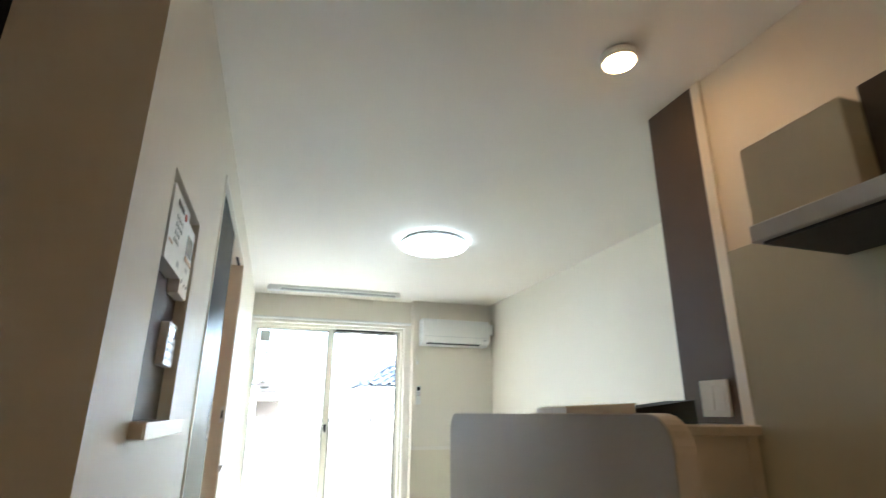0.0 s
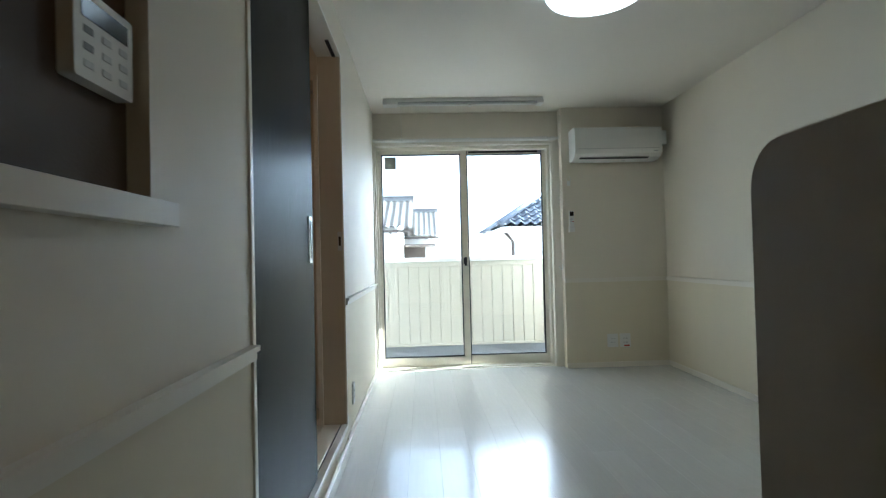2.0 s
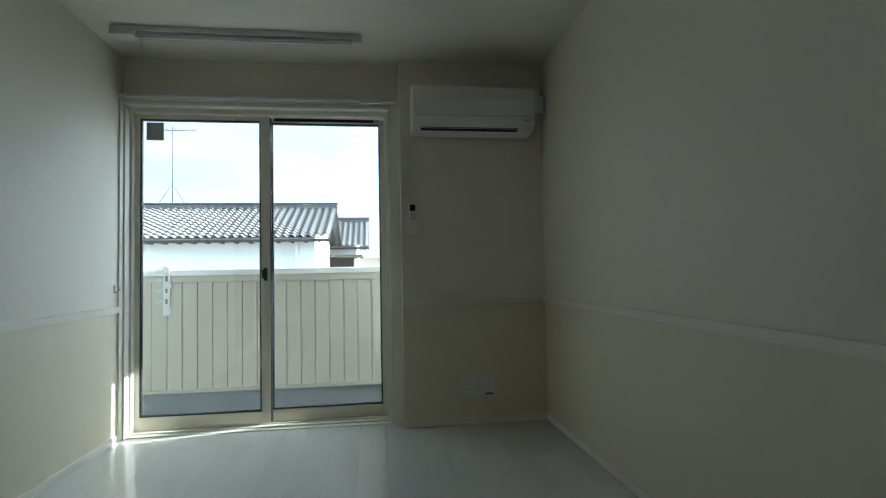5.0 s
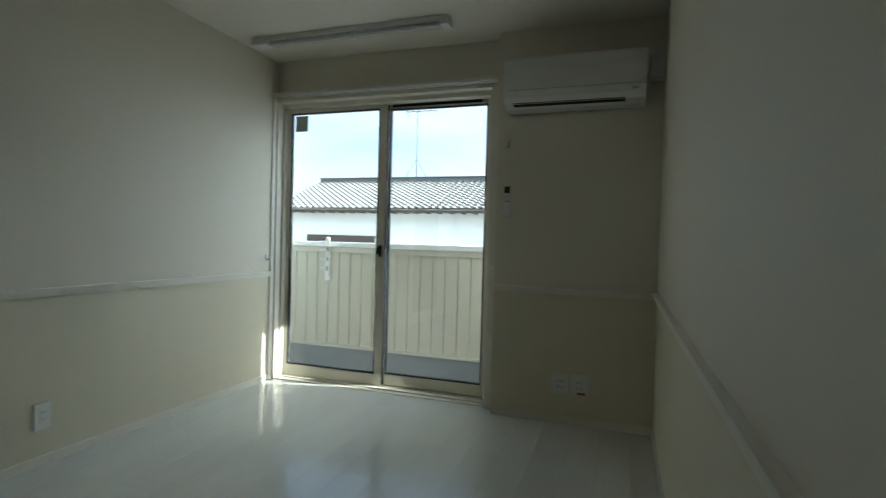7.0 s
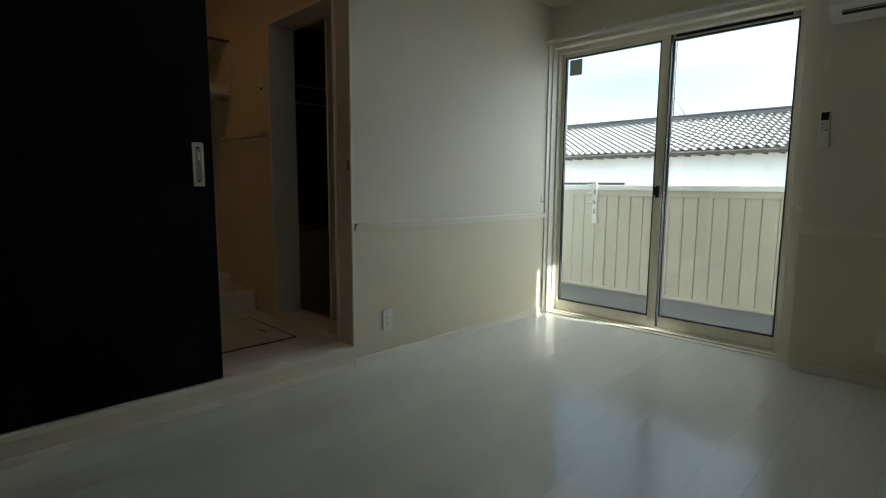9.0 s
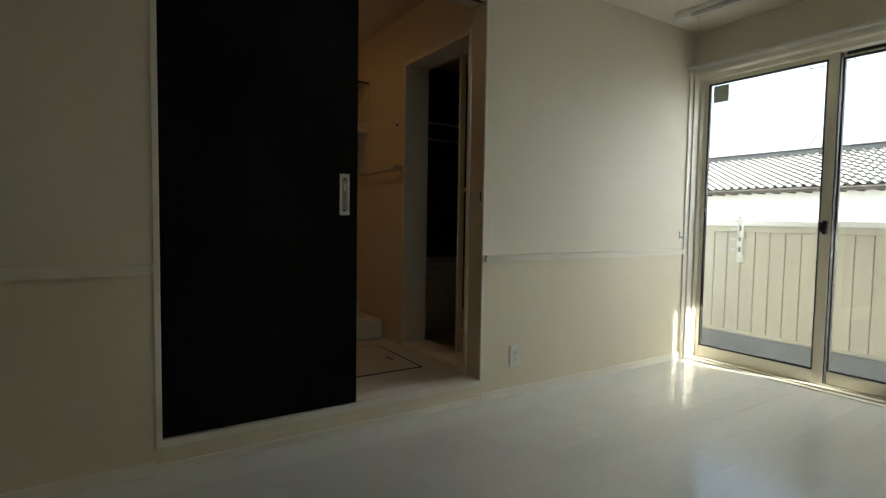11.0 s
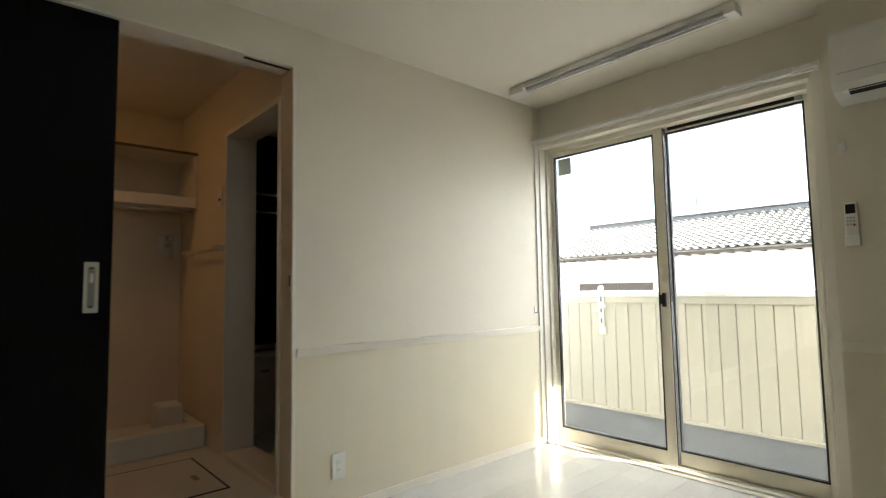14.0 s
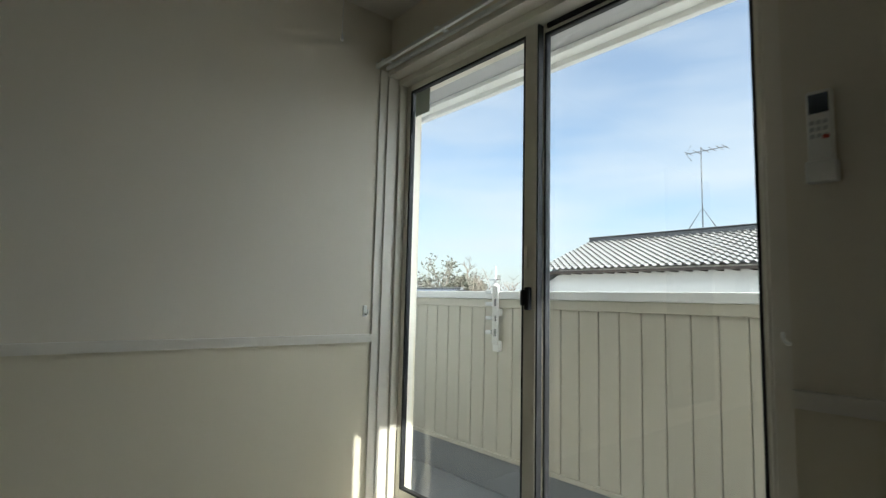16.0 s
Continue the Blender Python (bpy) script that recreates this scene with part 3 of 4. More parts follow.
thing("kitchen_counter", (1.38, 0.5, 0), "beige kitchen unit with a pale worktop", "kitchen unit",
      [boxes("worktop", [(1.04, 1.689, -0.9, 1.398, 0.83, 0.87)], PLASTIC, 0.004)] + [boxes("door", [(1.06, 1.075, -0.88 + 0.565 * i, -0.325 + 0.565 * i, 0.1, 0.825)], CAB, 0.002) for i in range(4)] + [boxes("body", [(1.076, 1.688, -0.88, 1.39, 0.0, 0.83)], CAB)])
thing("booklet", (1.3, 1.55, 1.073), "white booklet lying on the ledge", "booklet", [prism("pages", [(1.10, 1.0735), (1.335, 1.0735), (1.335, 1.131), (1.10, 1.119)], "y", 1.45, 1.635, PLASTIC, 0.002), prism("cover", [(1.095, 1.1195), (1.338, 1.1315), (1.338, 1.1355), (1.095, 1.1235)], "y", 1.445, 1.638, TRIM)])
thing("folder", (1.5, 1.5, 1.073), "black folder lying on the ledge", "folder", [prism("cover", [(1.342, 1.074), (1.580, 1.074), (1.575, 1.147), (1.355, 1.120)], "y", 1.47, 1.60, RUBBER, 0.003)])
thing("range_hood", (1.5, 0.6, 1.5), "beige and grey kitchen range hood on the wall", "range hood",
      [boxes("canopy", [(1.385, 1.689, 0.05, 1.00, 1.507, 1.552)], GREYP, 0.003), boxes("filter", [(1.40, 1.68, 0.08, 0.98, 1.500, 1.507)], RUBBER), boxes("cover", [(1.400, 1.689, 0.735, 1.00, 1.553, 1.765)], CAB, 0.003),
       boxes("duct_box", [(1.46, 1.689, 0.05, 0.734, 1.553, 1.80)], DARKWOOD, 0.003)])
thing("hall_door", (-0.28, 0.5, 0), "black-stained wooden hall door, closed", "door", [boxes("leaf", [(-0.30, -0.272, 0.30, 1.138, 0.01, 2.05)], BLACK, 0.002), boxes("casing", [(-0.30, -0.265, 0.27, 0.30, 0, 2.08), (-0.30, -0.265, 0.30, 1.138, 2.05, 2.08)], TRIM, 0.002)])

# ---- washroom and bath beyond the sliding door ----
WB = -1.78
setting(boxes("floor_washroom", [(WB, -0.126, 2.2, 4.0, 0.0, 0.115)], VINYL), "cream vinyl washroom floor", "floor")
setting(boxes("wall_washroom", [(WB - 0.1, WB, 2.1, 5.6, 0, ZC), (WB, -0.12, 2.1, 2.2, 0, ZC), (WB, -0.868, 3.83, 3.95, 0, ZC), (-0.868, -0.12, 3.83, 3.95, 1.985, ZC)], WARMWALL), "washroom wall papered in warm white", "wall")
setting(boxes("ceiling_washroom", [(WB - 0.1, -0.12, 2.1, 5.6, ZC, ZC + 0.1)], CEIL), "white washroom ceiling", "ceiling")
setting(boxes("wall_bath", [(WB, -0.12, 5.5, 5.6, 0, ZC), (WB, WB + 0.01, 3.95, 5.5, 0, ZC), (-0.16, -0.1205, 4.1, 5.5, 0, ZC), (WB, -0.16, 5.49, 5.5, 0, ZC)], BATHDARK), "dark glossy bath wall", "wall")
setting(boxes("floor_bath", [(WB, -0.12, 4.0, 5.5, 0.0, 0.10)], VINYL), "cream bath floor", "floor")
bd = boxes("door_2", [(-0.868, -0.846, 3.822, 4.00, 0.115, 1.985), (-0.145, -0.1205, 3.822, 4.00, 0.115, 1.985), (-0.846, -0.145, 3.822, 4.00, 1.955, 1.985), (-0.846, -0.145, 3.822, 4.00, 0.115, 0.150)], TRIM, 0.002)
setting(bd, "white frame of the bath doorway", "door frame")


def bath_leaf(p0, p1):
    """One leaf of the folding door, from its outer stile at p0 to the fold at p1."""
    p0, p1 = Vector((*p0, 0)), Vector((*p1, 0))
    w, d = (p1 - p0).length, (p1 - p0).normalized()
    m = Matrix.Translation(p0) @ Matrix.Rotation(math.atan2(d.y, d.x), 4, "Z")
    a, b = 0.034, w - 0.030
    ps = [boxes("stile", [(0, a, -0.016, 0.016, 0.155, 1.95), (b, w, -0.014, 0.014, 0.155, 1.95)], TRIM, 0.004, 2),
          boxes("crossbar", [(a, b, -0.012, 0.012, 1.905, 1.95), (a, b, -0.012, 0.012, 1.14, 1.165), (a, b, -0.012, 0.012, 0.155, 0.255), (a, b, -0.012, 0.012, 0.395, 0.42)], TRIM, 0.003),
          *each("pane", [(a + 0.001, b - 0.001, -0.003, 0.003, 0.421, 1.139), (a + 0.001, b - 0.001, -0.003, 0.003, 1.166, 1.904)], SMOKE),
          *each("slat", [(a + 0.001, b - 0.001, -0.009, 0.009, 0.262 + 0.044 * i, 0.297 + 0.044 * i) for i in range(3)], TRIM, 0.004)]
    for p in ps:
        p.data.transform(m)
    return ps

thing("bath_door", (-0.457, 3.98, 0.155), "white framed folding bath door with smoked panes and slatted vents, folded open", "door",
      bath_leaf((-0.457, 3.985), (-0.356, 4.30)) + bath_leaf((-0.19, 4.02), (-0.312, 4.318)))
thing("bathtub", (-1.5, 4.8, 0.1), "white bathtub with a cream apron beside a dark wall", "bathtub",
      [boxes("apron", [(-1.28, -1.25, 4.12, 5.48, 0.10, 0.60)], TRIM, 0.004), boxes("rim", [(-1.30, -1.22, 4.10, 5.48, 0.60, 0.64), (-1.765, -1.70, 4.10, 5.48, 0.60, 0.64), (-1.70, -1.30, 4.10, 4.18, 0.60, 0.64), (-1.70, -1.30, 5.40, 5.48, 0.60, 0.64)], PLASTIC, 0.012, 2),
       boxes("basin", [(-1.70, -1.30, 4.18, 5.40, 0.10, 0.25)], PLASTIC, 0.01), boxes("panel", [(-1.247, -1.243, 4.2, 4.26, 0.50, 0.515)], INK)])
thing("bath_rail", (-1.9, 4.8, 1.7), "slim steel towel rails on the dark bath wall", "towel rail", [tube("bar", [(-1.71, 4.2, 1.80), (-1.71, 5.3, 1.80)], 0.010, STEEL), tube("bar", [(-1.71, 4.2, 1.66), (-1.71, 5.3, 1.66)], 0.008, STEEL), *each("bracket", [(-1.768, -1.705, y, y + 0.02, 1.64, 1.82) for y in (4.25, 5.25)], STEEL, 0.003)])
# laundry tray
tray = [boxes("tray", [(-1.775, -1.20, 3.08, 3.815, 0.115, 0.17)], PLASTIC, 0.01, 2), *each("rim", [(-1.255, -1.14, 3.06, 3.820, 0.115, 0.255), (-1.775, -1.255, 3.765, 3.820, 0.16, 0.255), (-1.775, -1.255, 3.06, 3.115, 0.16, 0.255)], PLASTIC, 0.012, 2),
        *each("corner_block", [(-1.56, -1.40, 3.62, 3.765, 0.17, 0.345), (-1.56, -1.40, 3.115, 3.25, 0.17, 0.345)], PLASTIC, 0.015, 2)]
thing("washing_machine_tray", (-1.5, 3.4, 0.115), "white plastic washing machine tray on the washroom floor", "tray", tray)
hx0, hx1, hy0, hy1 = -0.97, -0.37, 3.10, 3.70
thing("floor_hatch", (-0.67, 3.4, 0.115), "cream floor hatch with a dark edge line", "hatch",
      [boxes("edge", [(hx0, hx1, hy0, hy0 + 0.012, 0.113, 0.118), (hx0, hx1, hy1 - 0.012, hy1, 0.113, 0.118), (hx0, hx0 + 0.012, hy0 + 0.012, hy1 - 0.012, 0.113, 0.118), (hx1 - 0.012, hx1, hy0 + 0.012, hy1 - 0.012, 0.113, 0.118)], RUBBER),
       boxes("lid", [(hx0 + 0.012, hx1 - 0.012, hy0 + 0.012, hy1 - 0.012, 0.112, 0.119)], VINYL), boxes("pull", [(-0.66, -0.58, 3.60, 3.625, 0.117, 0.1205)], INK)])
sx0 = WB + 0.36
thing("wall_cabinet", (-1.7, 3.52, 1.60), "white open wall shelf unit with a hanging rail above the tray", "shelf",
      [*each("side", [(WB, sx0, 3.22, 3.238, 1.60, 1.955), (WB, sx0, 3.81, 3.828, 1.60, 1.955)], TRIM, 0.002), boxes("shelf", [(WB, sx0 - 0.016, 3.238, 3.81, 1.605, 1.625)], TRIM, 0.002), boxes("front_lip", [(sx0 - 0.015, sx0, 3.238, 3.81, 1.602, 1.672)], TRIM, 0.002),
       boxes("back", [(WB, WB + 0.006, 3.238, 3.81, 1.625, 1.955)], TRIM), boxes("top", [(WB, sx0, 3.22, 3.828, 1.9555, 1.968)], TRIM, 0.001), boxes("top_edge", [(sx0 + 0.0005, sx0 + 0.005, 3.215, 3.829, 1.954, 1.972)], BROWN, 0.001),
       tube("rail", [(sx0 - 0.05, 3.238, 1.58), (sx0 - 0.05, 3.81, 1.58)], 0.008, STEEL), *each("rail_hanger", [(sx0 - 0.056, sx0 - 0.044, q, q + 0.012, 1.58, 1.605) for q in (3.26, 3.78)], STEEL)])
thing("towel_bar", (-1.2, 3.82, 1.3), "pale wooden towel bar on the washroom wall", "towel bar", [tube("bar", [(-1.50, 3.775, 1.29), (-0.87, 3.775, 1.29)], 0.010, CASING), *each("bracket", [(x - 0.012, x + 0.012, 3.765, 3.829, 1.283, 1.317) for x in (-1.485, -0.885)], CASING, 0.003)])
thing("washroom_switch", (-0.94, 3.83, 1.56), "white switch plate with a dark rocker", "switch", [prism("plate", rounded(-0.99, -0.92, 1.55, 1.67, 0.004), "y", 3.821, 3.829, PLASTIC, 0.002), *each("rocker", [(-0.965, -0.935, 3.818, 3.8215, 1.585, 1.60)], LCD, 0.001)])
ty = 3.74
thing("washer_tap", (WB, ty, 1.28), "chrome washing machine tap on a white wall plate", "tap",
      [prism("plate", rounded(ty - 0.06, ty + 0.06, 1.30, 1.44, 0.01), "x", WB, WB + 0.010, PLASTIC, 0.002), lathe("flange", [(0.004, 0.0), (0.032, 0.0), (0.028, 0.012), (0.016, 0.02)], (WB + 0.045, ty, 1.365), STEEL, 20),
       tube("pipe", [(WB + 0.008, ty, 1.37), (WB + 0.07, ty, 1.37), (WB + 0.105, ty, 1.35), (WB + 0.11, ty, 1.28)], 0.014, STEEL), lathe("knob", [(0.004, 0.04), (0.026, 0.034), (0.028, 0.0), (0.010, -0.012)], (WB + 0.07, ty, 1.405), STEEL, 16)])
WC = (-1.05, 2.95, ZC)
thing("washroom_lamp", WC, "round warm ceiling lamp in the washroom, lit", "ceiling lamp", [lathe("rim", [(0.09, -0.0005), (0.10, -0.01), (0.10, -0.03), (0.09, -0.032)], WC, TRIM), lathe("diffuser", [(0.092, -0.03), (0.08, -0.045), (0.04, -0.052), (0.004, -0.053)], WC, glow("amber_lamp_glow", (1.0, 0.50, 0.17), LAMP_WASH))])

# ---- balcony ----
BX0, BX1, FY = -2.6, 2.78, 6.50
setting(boxes("floor_balcony", [(BX0, BX1, 5.86, FY + 0.10, -0.25, -0.12)], BALC), "grey waterproof balcony floor", "balcony floor")
setting(boxes("trim_balcony_kerb", [(BX0, BX1, FY + 0.01, FY + 0.10, -0.12, 0.075), (BX0, BX1, 5.86, 5.90, -0.12, -0.03)], BALC, 0.004), "grey balcony kerb", "kerb")
setting(boxes("wall_outside", [(BX0, -0.1205, 5.66, 5.86, -3, ZC + 0.3), (XR + 0.14, BX1, 5.66, 5.86, -3, ZC + 0.3), (BX0, BX1, 5.70, 5.86, -3, -0.26)], STUCCO), "white stucco outer wall", "wall")
setting(boxes("roof_eave", [(BX0, 2.80, 5.86, 6.62, 2.33, 2.36)], SOFFIT), "grey eave soffit over the balcony", "eave")
setting(boxes("trim_fascia", [(BX0, 2.80, 6.62, 6.66, 2.27, 2.46), (BX0, 2.80, 6.54, 6.62, 2.30, 2.33), (BX0, 2.80, 5.862, 5.90, 2.29, 2.33)], FENCE_CAP, 0.003), "cream fascia board along the eave", "eave")
setting(boxes("roof", [(BX0, 2.80, -1.4, 6.62, 2.46, 2.55)], SOFFIT), "plain roof over the rooms", "roof")
fence = tagged(new("balcony_fence"), "cream vertical panel balcony fence with a white cap", "fence")
fence.location = (0, FY, 0.08)
part(boxes("cap", [(BX0, BX1, FY - 0.035, FY + 0.055, 0.955, 1.000)], FENCE_CAP, 0.004), fence)
part(boxes("top_rail", [(BX0, BX1, FY - 0.022, FY + 0.04, 0.905, 0.9545)], FENCE, 0.003), fence)
part(boxes("bottom_rail", [(BX0, BX1, FY - 0.016, FY + 0.04, 0.075, 0.10)], FENCE, 0.003), fence)
part(boxes("backing", [(BX0, BX1, FY + 0.012, FY + 0.022, 0.09, 0.92)], FENCE), fence)
PITCH = 0.109
pm = boxes("slat", [(-PITCH / 2 + 0.002, PITCH / 2 - 0.002, -0.008, 0.011, 0.09, 0.906)], FENCE, 0.003)
for i in range(48):
    o = pm if i == 0 else new("slat", pm.data)
    o.location = (-2.51 + PITCH * i, FY, 0)
    part(o, fence)
for o in each("side_panel", [(BX1 - 0.04, BX1, 5.87, FY - 0.04, 0.08, 0.98), (BX0, BX0 + 0.04, 5.87, FY - 0.04, 0.08, 0.98)], FENCE, 0.003):
    part(o, fence)
bx, byy = -0.05, 6.455
hold = [boxes("bar", [(bx - 0.022, bx - 0.010, byy, byy + 0.012, 0.70, 1.02), (bx + 0.010, bx + 0.022, byy, byy + 0.012, 0.70, 1.02)] + [(bx - 0.010, bx + 0.010, byy, byy + 0.012, z, z + 0.045) for z in (0.70, 0.785, 0.87, 0.975)], PLASTIC, 0.002),
        lathe("cap", [(0.022, 0.0), (0.020, 0.012), (0.012, 0.02), (0.002, 0.023)], (bx, byy + 0.006, 1.02), PLASTIC, 16),
        *each("base", [(bx - 0.026, bx + 0.026, byy + 0.012, FY - 0.008, 0.66, 0.72), (bx - 0.026, bx + 0.026, byy + 0.012, FY - 0.008, 0.86, 0.90)], PLASTIC, 0.002),
        *each("clamp", [(bx - 0.075, bx - 0.022, byy - 0.004, byy + 0.014, z, z + 0.022) for z in (0.755, 0.835, 0.915, 0.985)], STEEL, 0.004, 2)]
# dark plate added behind the bar's holes: their shade, put in as colour
hold.append(boxes("hole_shade", [(bx - 0.012, bx + 0.012, byy + 0.0125, byy + 0.016, 0.73, 1.01)], INK))
thing("laundry_pole_bracket", (bx, FY, 0.66), "white laundry pole bracket fixed to the balcony fence", "bracket", hold)

# ---- outside ----
GZ = -2.9
bm = bmesh.new()
bmesh.ops.create_grid(bm, x_segments=4, y_segments=4, size=900)
for v in bm.verts:
    v.co.z = GZ
setting(finish("ground", bm, EARTH), "gravel ground between the houses", "ground")


def tiled(name, x0, x1, y0, z0, y1, z1, material, inset0=0.0, inset1=0.0, pitch=0.27, course=0.27):
    """One roof slope of round tiles, from the eave (y0, z0) up to the ridge (y1, z1); insets narrow it towards the ridge."""
    bm = bmesh.new()
    run = math.hypot(y1 - y0, z1 - z0)
    up = Vector((0, y1 - y0, z1 - z0)) / run
    nrm = Vector((0, -(z1 - z0), abs(y1 - y0))) / run if y1 > y0 else Vector((0, (z1 - z0), abs(y1 - y0))) / run
    rows, cols = max(2, round(run / course)), max(4, round((x1 - x0) / pitch) * 6)
    prev = None
    for j in range(rows):
        for lift, f in ((0.055, j / rows), (0.0, (j + 1) / rows)):
            a, b = x0 + inset0 * f, x1 - inset1 * f
            row = []
            for i in range(cols + 1):
                x = x0 + (x1 - x0) * i / cols
                x = min(max(x, a), b)
                ph = 2 * math.pi * (x - x0) / pitch
                h = 0.095 * (0.5 + 0.5 * math.cos(ph)) ** 1.4
                row.append(bm.verts.new(Vector((x, y0, z0)) + up * (run * f) + nrm * (lift + h)))
            if prev:
                for i in range(cols):
                    bm.faces.new((prev[i], prev[i + 1], row[i + 1], row[i]))
            prev = row
    return finish(name, bm, material)


def gable_house(x0, x1, y0, y1, ze, zr, tile, label, antenna=None):
    ym, ov = (y0 + y1) / 2, 0.55
    ps = [boxes("wall", [(x0 + 0.55, x1 - 0.55, y0, y1, GZ, ze + 0.05)], STUCCO)]
    ps += [prism("gable", [(y0, ze + 0.05), (y1, ze + 0.05), (ym, zr - 0.25)], "x", x0 + 0.55, x1 - 0.55, STUCCO)]
    drop = (zr - ze) * ov / (ym - y0)
    ps += [tiled("roof", x0, x1, y0 - ov, ze - 0.02, ym, zr, tile), tiled("roof", x0, x1, y1 + ov, ze - 0.02, ym, zr, tile)]
    ps += [boxes("ridge", [(x0 - 0.03, x1 + 0.03, ym - 0.13, ym + 0.13, zr, zr + 0.20), (x0 - 0.06, x1 + 0.06, ym - 0.16, ym + 0.16, zr + 0.20, zr + 0.25)], RIDGE, 0.03)]
    ps += [boxes("eave_board", [(x0 + 0.02, x1 - 0.02, y0 - ov + 0.03, y0 - ov + 0.08, ze - 0.12, ze - 0.03)], DARKWOOD), *each("rafter", [(x, x + 0.06, y0 - ov + 0.08, y0, ze - 0.14, ze - 0.05) for x in np.arange(x0 + 0.2, x1 - 0.2, 0.45).tolist()], DARKWOOD)]
    return ps

pa = gable_house(-10.9, 0.05, 20.5, 26.5, 2.12, 3.50, TILE_G, "")
pa += [boxes("window", [(-9.6, -6.6, 20.42, 20.52, 0.2, 1.12)], DARKWOOD), boxes("gutter", [(-1.15, -1.05, 20.40, 20.48, GZ, 2.0)], FENCE_CAP)]
thing("house", (-5.4, 23.5, GZ), "white stucco house with a silver-grey tiled gable roof", "house", pa)
pb = gable_house(-3.2, 1.25, 27.5, 32.0, 2.15, 3.55, TILE_G, "")
pb += [boxes("window", [(-0.7, 0.55, 27.42, 27.52, 0.9, 1.75)], DARKWOOD), boxes("porch", [(-0.4, 1.0, 24.8, 27.4, 1.62, 1.70)], DARKWOOD)]
thing("house", (-1.0, 29.5, GZ), "white house with a grey tiled roof and dark timber", "house", pb)
ax = -6.2
mast = [tube("mast", [(ax, 23.5, 3.7), (ax, 23.5, 6.75)], 0.022, RIDGE, 6), tube("boom", [(ax - 0.55, 23.5, 6.6), (ax + 0.9, 23.5, 6.6)], 0.016, RIDGE, 6)]
mast += [tube("element", [(ax + q, 23.2, 6.6), (ax + q, 23.8, 6.6)], 0.013, RIDGE, 6) for q in (-0.45, -0.15, 0.15, 0.4, 0.65, 0.85)]
mast += [tube("reflector", [(ax - 0.35, 23.5, 6.3), (ax - 0.55, 23.5, 6.6), (ax - 0.35, 23.5, 6.9)], 0.013, RIDGE, 6), tube("stay", [(ax - 0.4, 23.3, 3.75), (ax, 23.5, 4.5), (ax + 0.4, 23.7, 3.75)], 0.018, RIDGE, 6)]
thing("tv_antenna", (-6.2, 23.5, 3.7), "steel television antenna on the house ridge", "antenna", mast)

# hip-roofed white house with dark blue tiles
hx, hy, hw, hd, ze, zr = 2.55, 15.0, 8.5, 5.0, 1.82, 3.35
ph = [boxes("wall", [(hx + 0.45, hx + hw - 0.45, hy + 0.45, hy + hd - 0.45, GZ, ze + 0.02)], STUCCO)]
ph += [tiled("roof", hx, hx + hw, hy, ze, hy + hd / 2, zr, TILE_B, 2.4, 2.4), tiled("roof", hx, hx + hw, hy + hd, ze, hy + hd / 2, zr, TILE_B, 2.4, 2.4)]
side = tiled("roof", 0, hd, 0, 0, 2.4, zr - ze, TILE_B, hd / 2 - 0.02, hd / 2 - 0.02)
side.data.transform(Matrix.Translation((hx, hy + hd, ze)) @ Matrix.Rotation(radians(-90), 4, "Z"))
ph += [side, tube("hip_ridge", [(hx - 0.02, hy - 0.02, ze + 0.1), (hx + 2.4, hy + hd / 2, zr + 0.1)], 0.10, TILE_B, 8), tube("ridge", [(hx + 2.3, hy + hd / 2, zr + 0.1), (hx + hw - 2.3, hy + hd / 2, zr + 0.1)], 0.13, TILE_B, 8),
       boxes("eave_board", [(hx + 0.03, hx + hw, hy + 0.03, hy + 0.10, ze - 0.16, ze), (hx + 0.03, hx + 0.10, hy + 0.1, hy + hd, ze - 0.16, ze)], FENCE_CAP, 0.01), boxes("soffit", [(hx + 0.1, hx + hw, hy + 0.1, hy + hd, ze - 0.10, ze - 0.06)], STUCCO),
       boxes("window", [(hx + 0.42, hx + 0.47, 15.9, 16.6, 0.3, 1.25), (hx + 0.42, hx + 0.47, 17.1, 17.9, 0.3, 1.25), (hx + 0.9, hx + 3.2, hy + 0.42, hy + 0.47, 0.3, 1.15)], GREYP),
       tube("downpipe", [(hx + 0.1, hy + 0.1, ze - 0.12), (hx + 0.38, hy + 0.38, ze - 0.4), (hx + 0.38, hy + 0.38, GZ)], 0.045, DARKWOOD, 8)]
thing("house", (hx + 4, hy + 2, GZ), "white house with a dark blue tiled hip roof", "house", ph)
thing("far_building", (3, 60, GZ), "low beige building in the distance", "building", [boxes("wall", [(-6, 16, 60, 66, GZ, 2.5)], CASING), boxes("roof", [(-6.3, 16.3, 59.7, 66.3, 2.5, 2.75)], STUCCO)] + [boxes("window", [(x, x + 1.6, 59.93, 60.02, -0.2, 0.55)], DARKWOOD) for x in (-4, -1, 2, 5, 8, 11)])
thing("utility_pole", (2.42, 28, GZ), "slim grey utility pole beyond the houses", "pole", [tube("pole", [(2.42, 28, GZ), (2.41, 28, 4.4)], 0.05, SOFFIT, 8), boxes("crossarm", [(2.22, 2.60, 27.97, 28.03, 2.30, 2.36), (2.32, 2.50, 27.96, 28.04, 1.9, 2.2)], SOFFIT, 0.01)])
thing("utility_pole", (-29.2, 36.5, GZ), "slim grey utility pole beyond the houses", "pole", [tube("pole", [(-29.2, 36.5, GZ), (-29.2, 36.5, 3.9)], 0.09, SOFFIT, 8), boxes("crossarm", [(-29.9, -28.5, 36.45, 36.55, 2.7, 2.8)], SOFFIT, 0.01)])
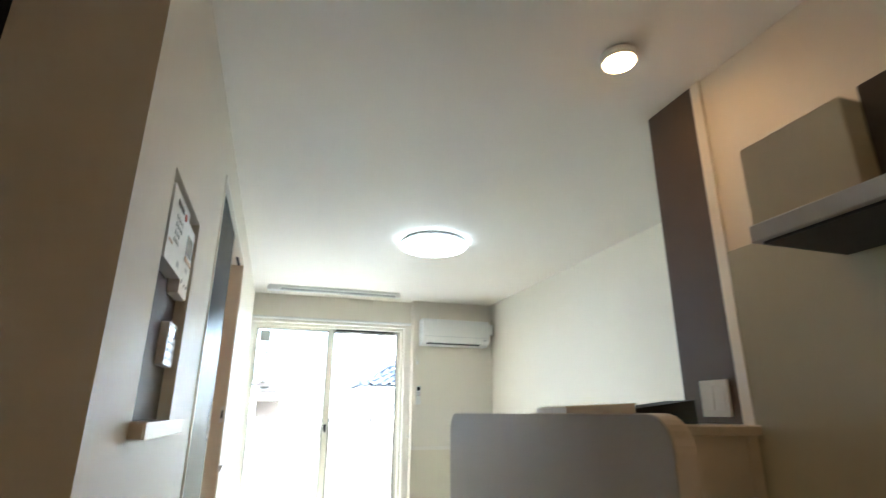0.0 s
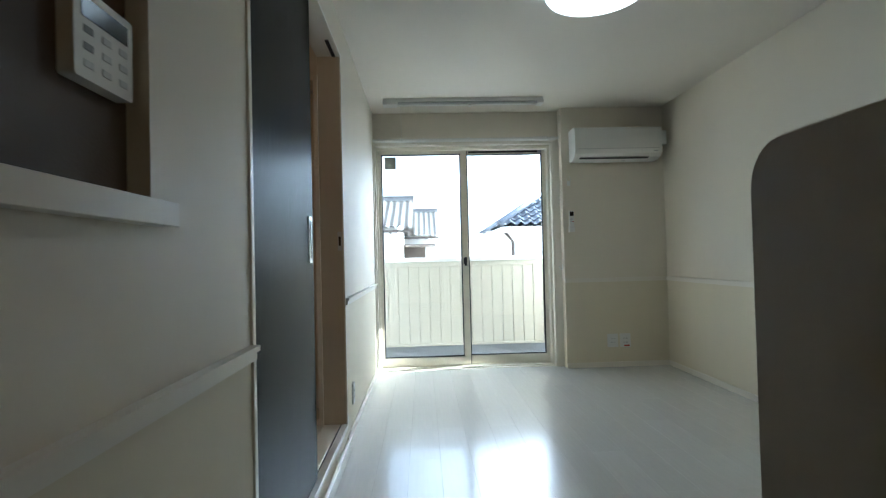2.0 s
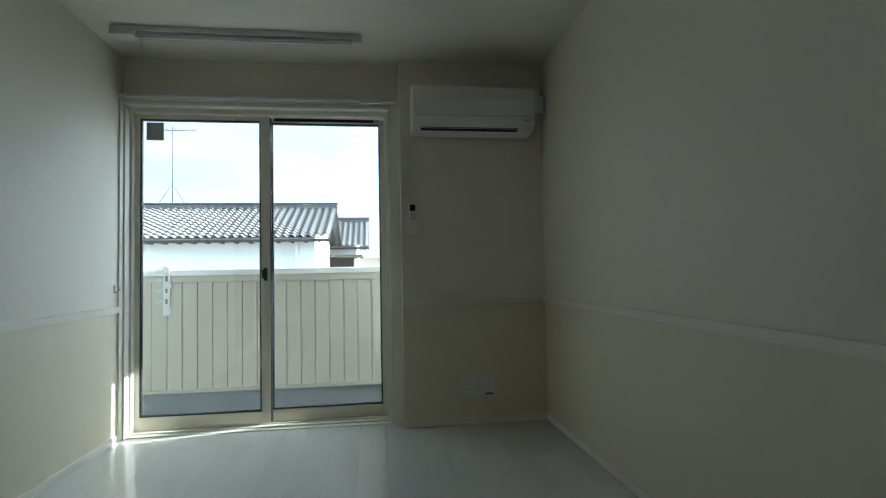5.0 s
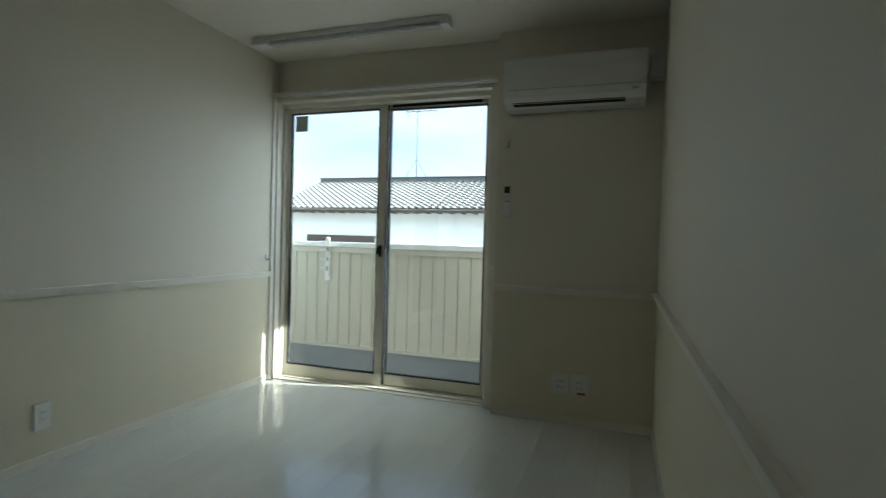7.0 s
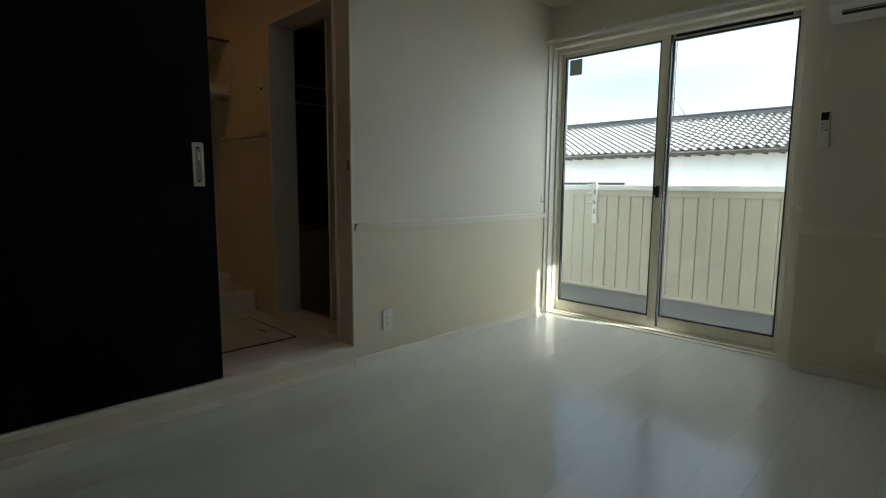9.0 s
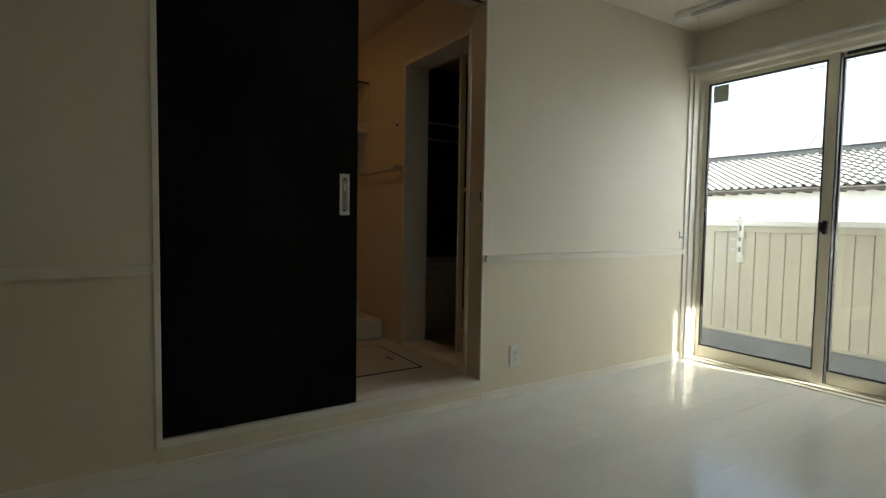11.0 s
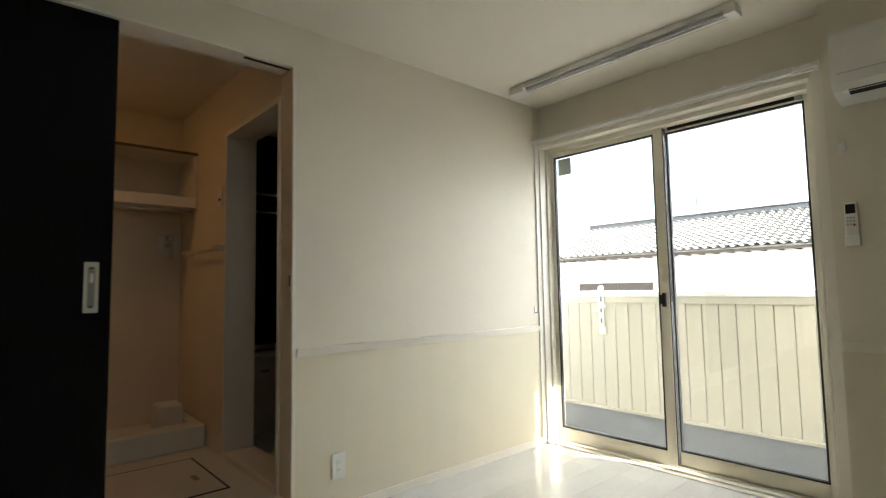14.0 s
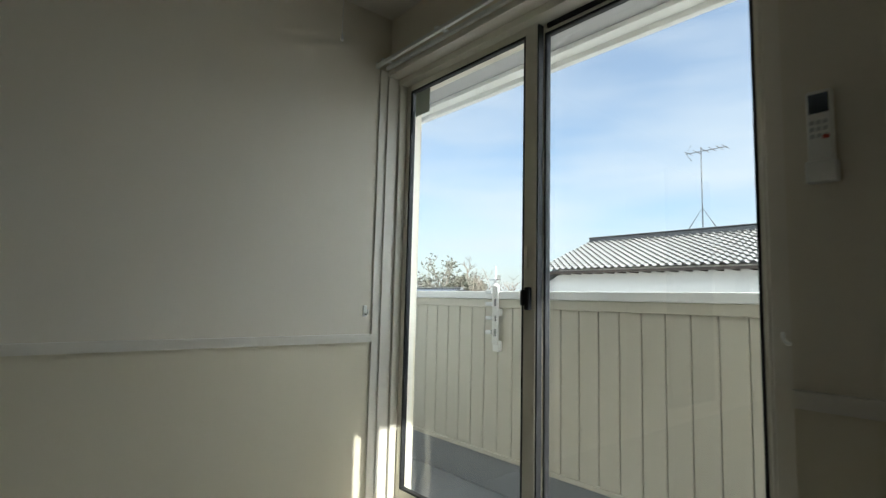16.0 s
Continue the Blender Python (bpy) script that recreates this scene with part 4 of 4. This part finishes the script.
thing("house", (-28, 24, GZ), "low house with a dark roof in the distance", "house", [boxes("wall", [(-36, -23.5, 24, 30, GZ, 0.75)], STUCCO), tiled("roof", -36.5, -23, 23.4, 0.75, 27, 1.55, TILE_B), tiled("roof", -36.5, -23, 30.6, 0.75, 27, 1.55, TILE_B),
      boxes("ridge", [(-36.5, -23, 26.85, 27.15, 1.55, 1.75)], RIDGE, 0.03)])
thing("house", (-13.1, 27, GZ), "small white house with a dark gable roof beside the larger one", "house",
      [prism("wall", [(-14.8, GZ), (-11.4, GZ), (-11.4, 1.72), (-13.1, 2.62), (-14.8, 1.72)], "y", 25.0, 30.0, STUCCO), prism("roof", [(-15.3, 1.52), (-13.1, 2.68), (-10.9, 1.52), (-10.9, 1.66), (-13.1, 2.84), (-15.3, 1.66)], "y", 24.5, 30.4, RIDGE),
       boxes("window", [(-14.1, -13.2, 24.96, 25.04, 0.4, 1.3)], GREYP), boxes("frame", [(-14.16, -14.1, 24.94, 25.05, 0.34, 1.36), (-13.2, -13.14, 24.94, 25.05, 0.34, 1.36), (-14.1, -13.2, 24.94, 25.05, 1.3, 1.36), (-14.1, -13.2, 24.94, 25.05, 0.34, 0.4)], FENCE_CAP)])


def tree(x, y, h, seed, label, leafy, spread=1.0):
    """A tapered trunk that forks five times into fine twigs; leafy is the number of small leaves on each twig end."""
    rng = random.Random(seed)
    wood, leaves = bmesh.new(), bmesh.new()

    def limb(a, d, length, r, level):
        b = a + d * length
        u = d.orthogonal().normalized()
        w = d.cross(u)
        k = 6 if level < 2 else 3
        lo = [wood.verts.new(a + r * (math.cos(6.2832 * i / k) * u + math.sin(6.2832 * i / k) * w)) for i in range(k)]
        hi = [wood.verts.new(b + 0.66 * r * (math.cos(6.2832 * i / k) * u + math.sin(6.2832 * i / k) * w)) for i in range(k)]
        for i in range(k):
            wood.faces.new((lo[i], lo[(i + 1) % k], hi[(i + 1) % k], hi[i]))
        if level >= 3:
            for _ in range(leafy):
                c = b + Vector((rng.gauss(0, 0.22), rng.gauss(0, 0.22), rng.gauss(0, 0.2)))
                s1, s2 = Vector((rng.gauss(0, 1), rng.gauss(0, 1), rng.gauss(0, 1))).normalized() * 0.13, Vector((rng.gauss(0, 1), rng.gauss(0, 1), rng.gauss(0, 1))).normalized() * 0.09
                leaves.faces.new([leaves.verts.new(c + q) for q in (s1, s2, -s1, -s2)])
        if level < 5:
            for i in range(3 if level else 5):
                side = Vector((rng.gauss(0, spread), rng.gauss(0, spread), rng.uniform(0.0, 0.7))).normalized()
                start = a + d * length * rng.uniform(0.55, 1.0)
                limb(start, (d * 0.75 + side * 0.85).normalized(), length * rng.uniform(0.55, 0.74), r * 0.58, level + 1)

    limb(Vector((x, y, GZ)), Vector((0.03, 0, 1)).normalized(), h * 0.36, h * 0.022, 0)
    ps = [finish("branches", wood, BARK)]
    if leafy:
        ps.append(finish("crown", leaves, LEAF))
    thing("tree", (x, y, GZ), label, "tree", ps, "trees beyond the fence")

tree(-28.8, 30.2, 8.6, 3, "bare brown tree with fine twigs beyond the houses", 1)
tree(-31.0, 31.5, 8.0, 8, "bare brown tree with fine twigs beyond the houses", 1)
tree(-27.7, 30.9, 7.8, 4, "dull green evergreen tree beyond the houses", 7, 0.6)
tree(-23.4, 29.6, 8.0, 5, "bare leafless young tree beyond the houses", 0, 0.8)

# ---- floor boards ----
fl = bpy.data.objects["floor"]
BW, BL = 0.1515, 0.909
bm = bmesh.new()
add_box(bm, (0, BW - 0.0006, 0, BL - 0.0006, -0.012, 0.0))
board = finish("plank", bm, PLANK)
meshes = {}
first = True
for i in range(20):
    x = -0.27 + BW * i
    w = min(BW, XR - x)
    if w < 0.02:
        continue
    y = -1.3 - BL * ((i * 0.5) % 1.0) + 0.37 - BL
    while y < 5.70:
        a, b = max(y, -1.3), min(y + BL, 5.70)
        if b - a > 0.02:
            key = (round(w, 4), round(b - a, 4))
            if key == (BW, BL):
                o = board if first else new("plank", board.data)
                first = False
            else:
                if key not in meshes:
                    t = bmesh.new()
                    add_box(t, (0, w - 0.0006, 0, b - a - 0.0006, -0.012, 0.0))
                    o = finish("plank", t, PLANK)
                    meshes[key] = o.data
                else:
                    o = new("plank", meshes[key])
            o.location = (x, a, 0)
            part(o, fl)
        y += BL
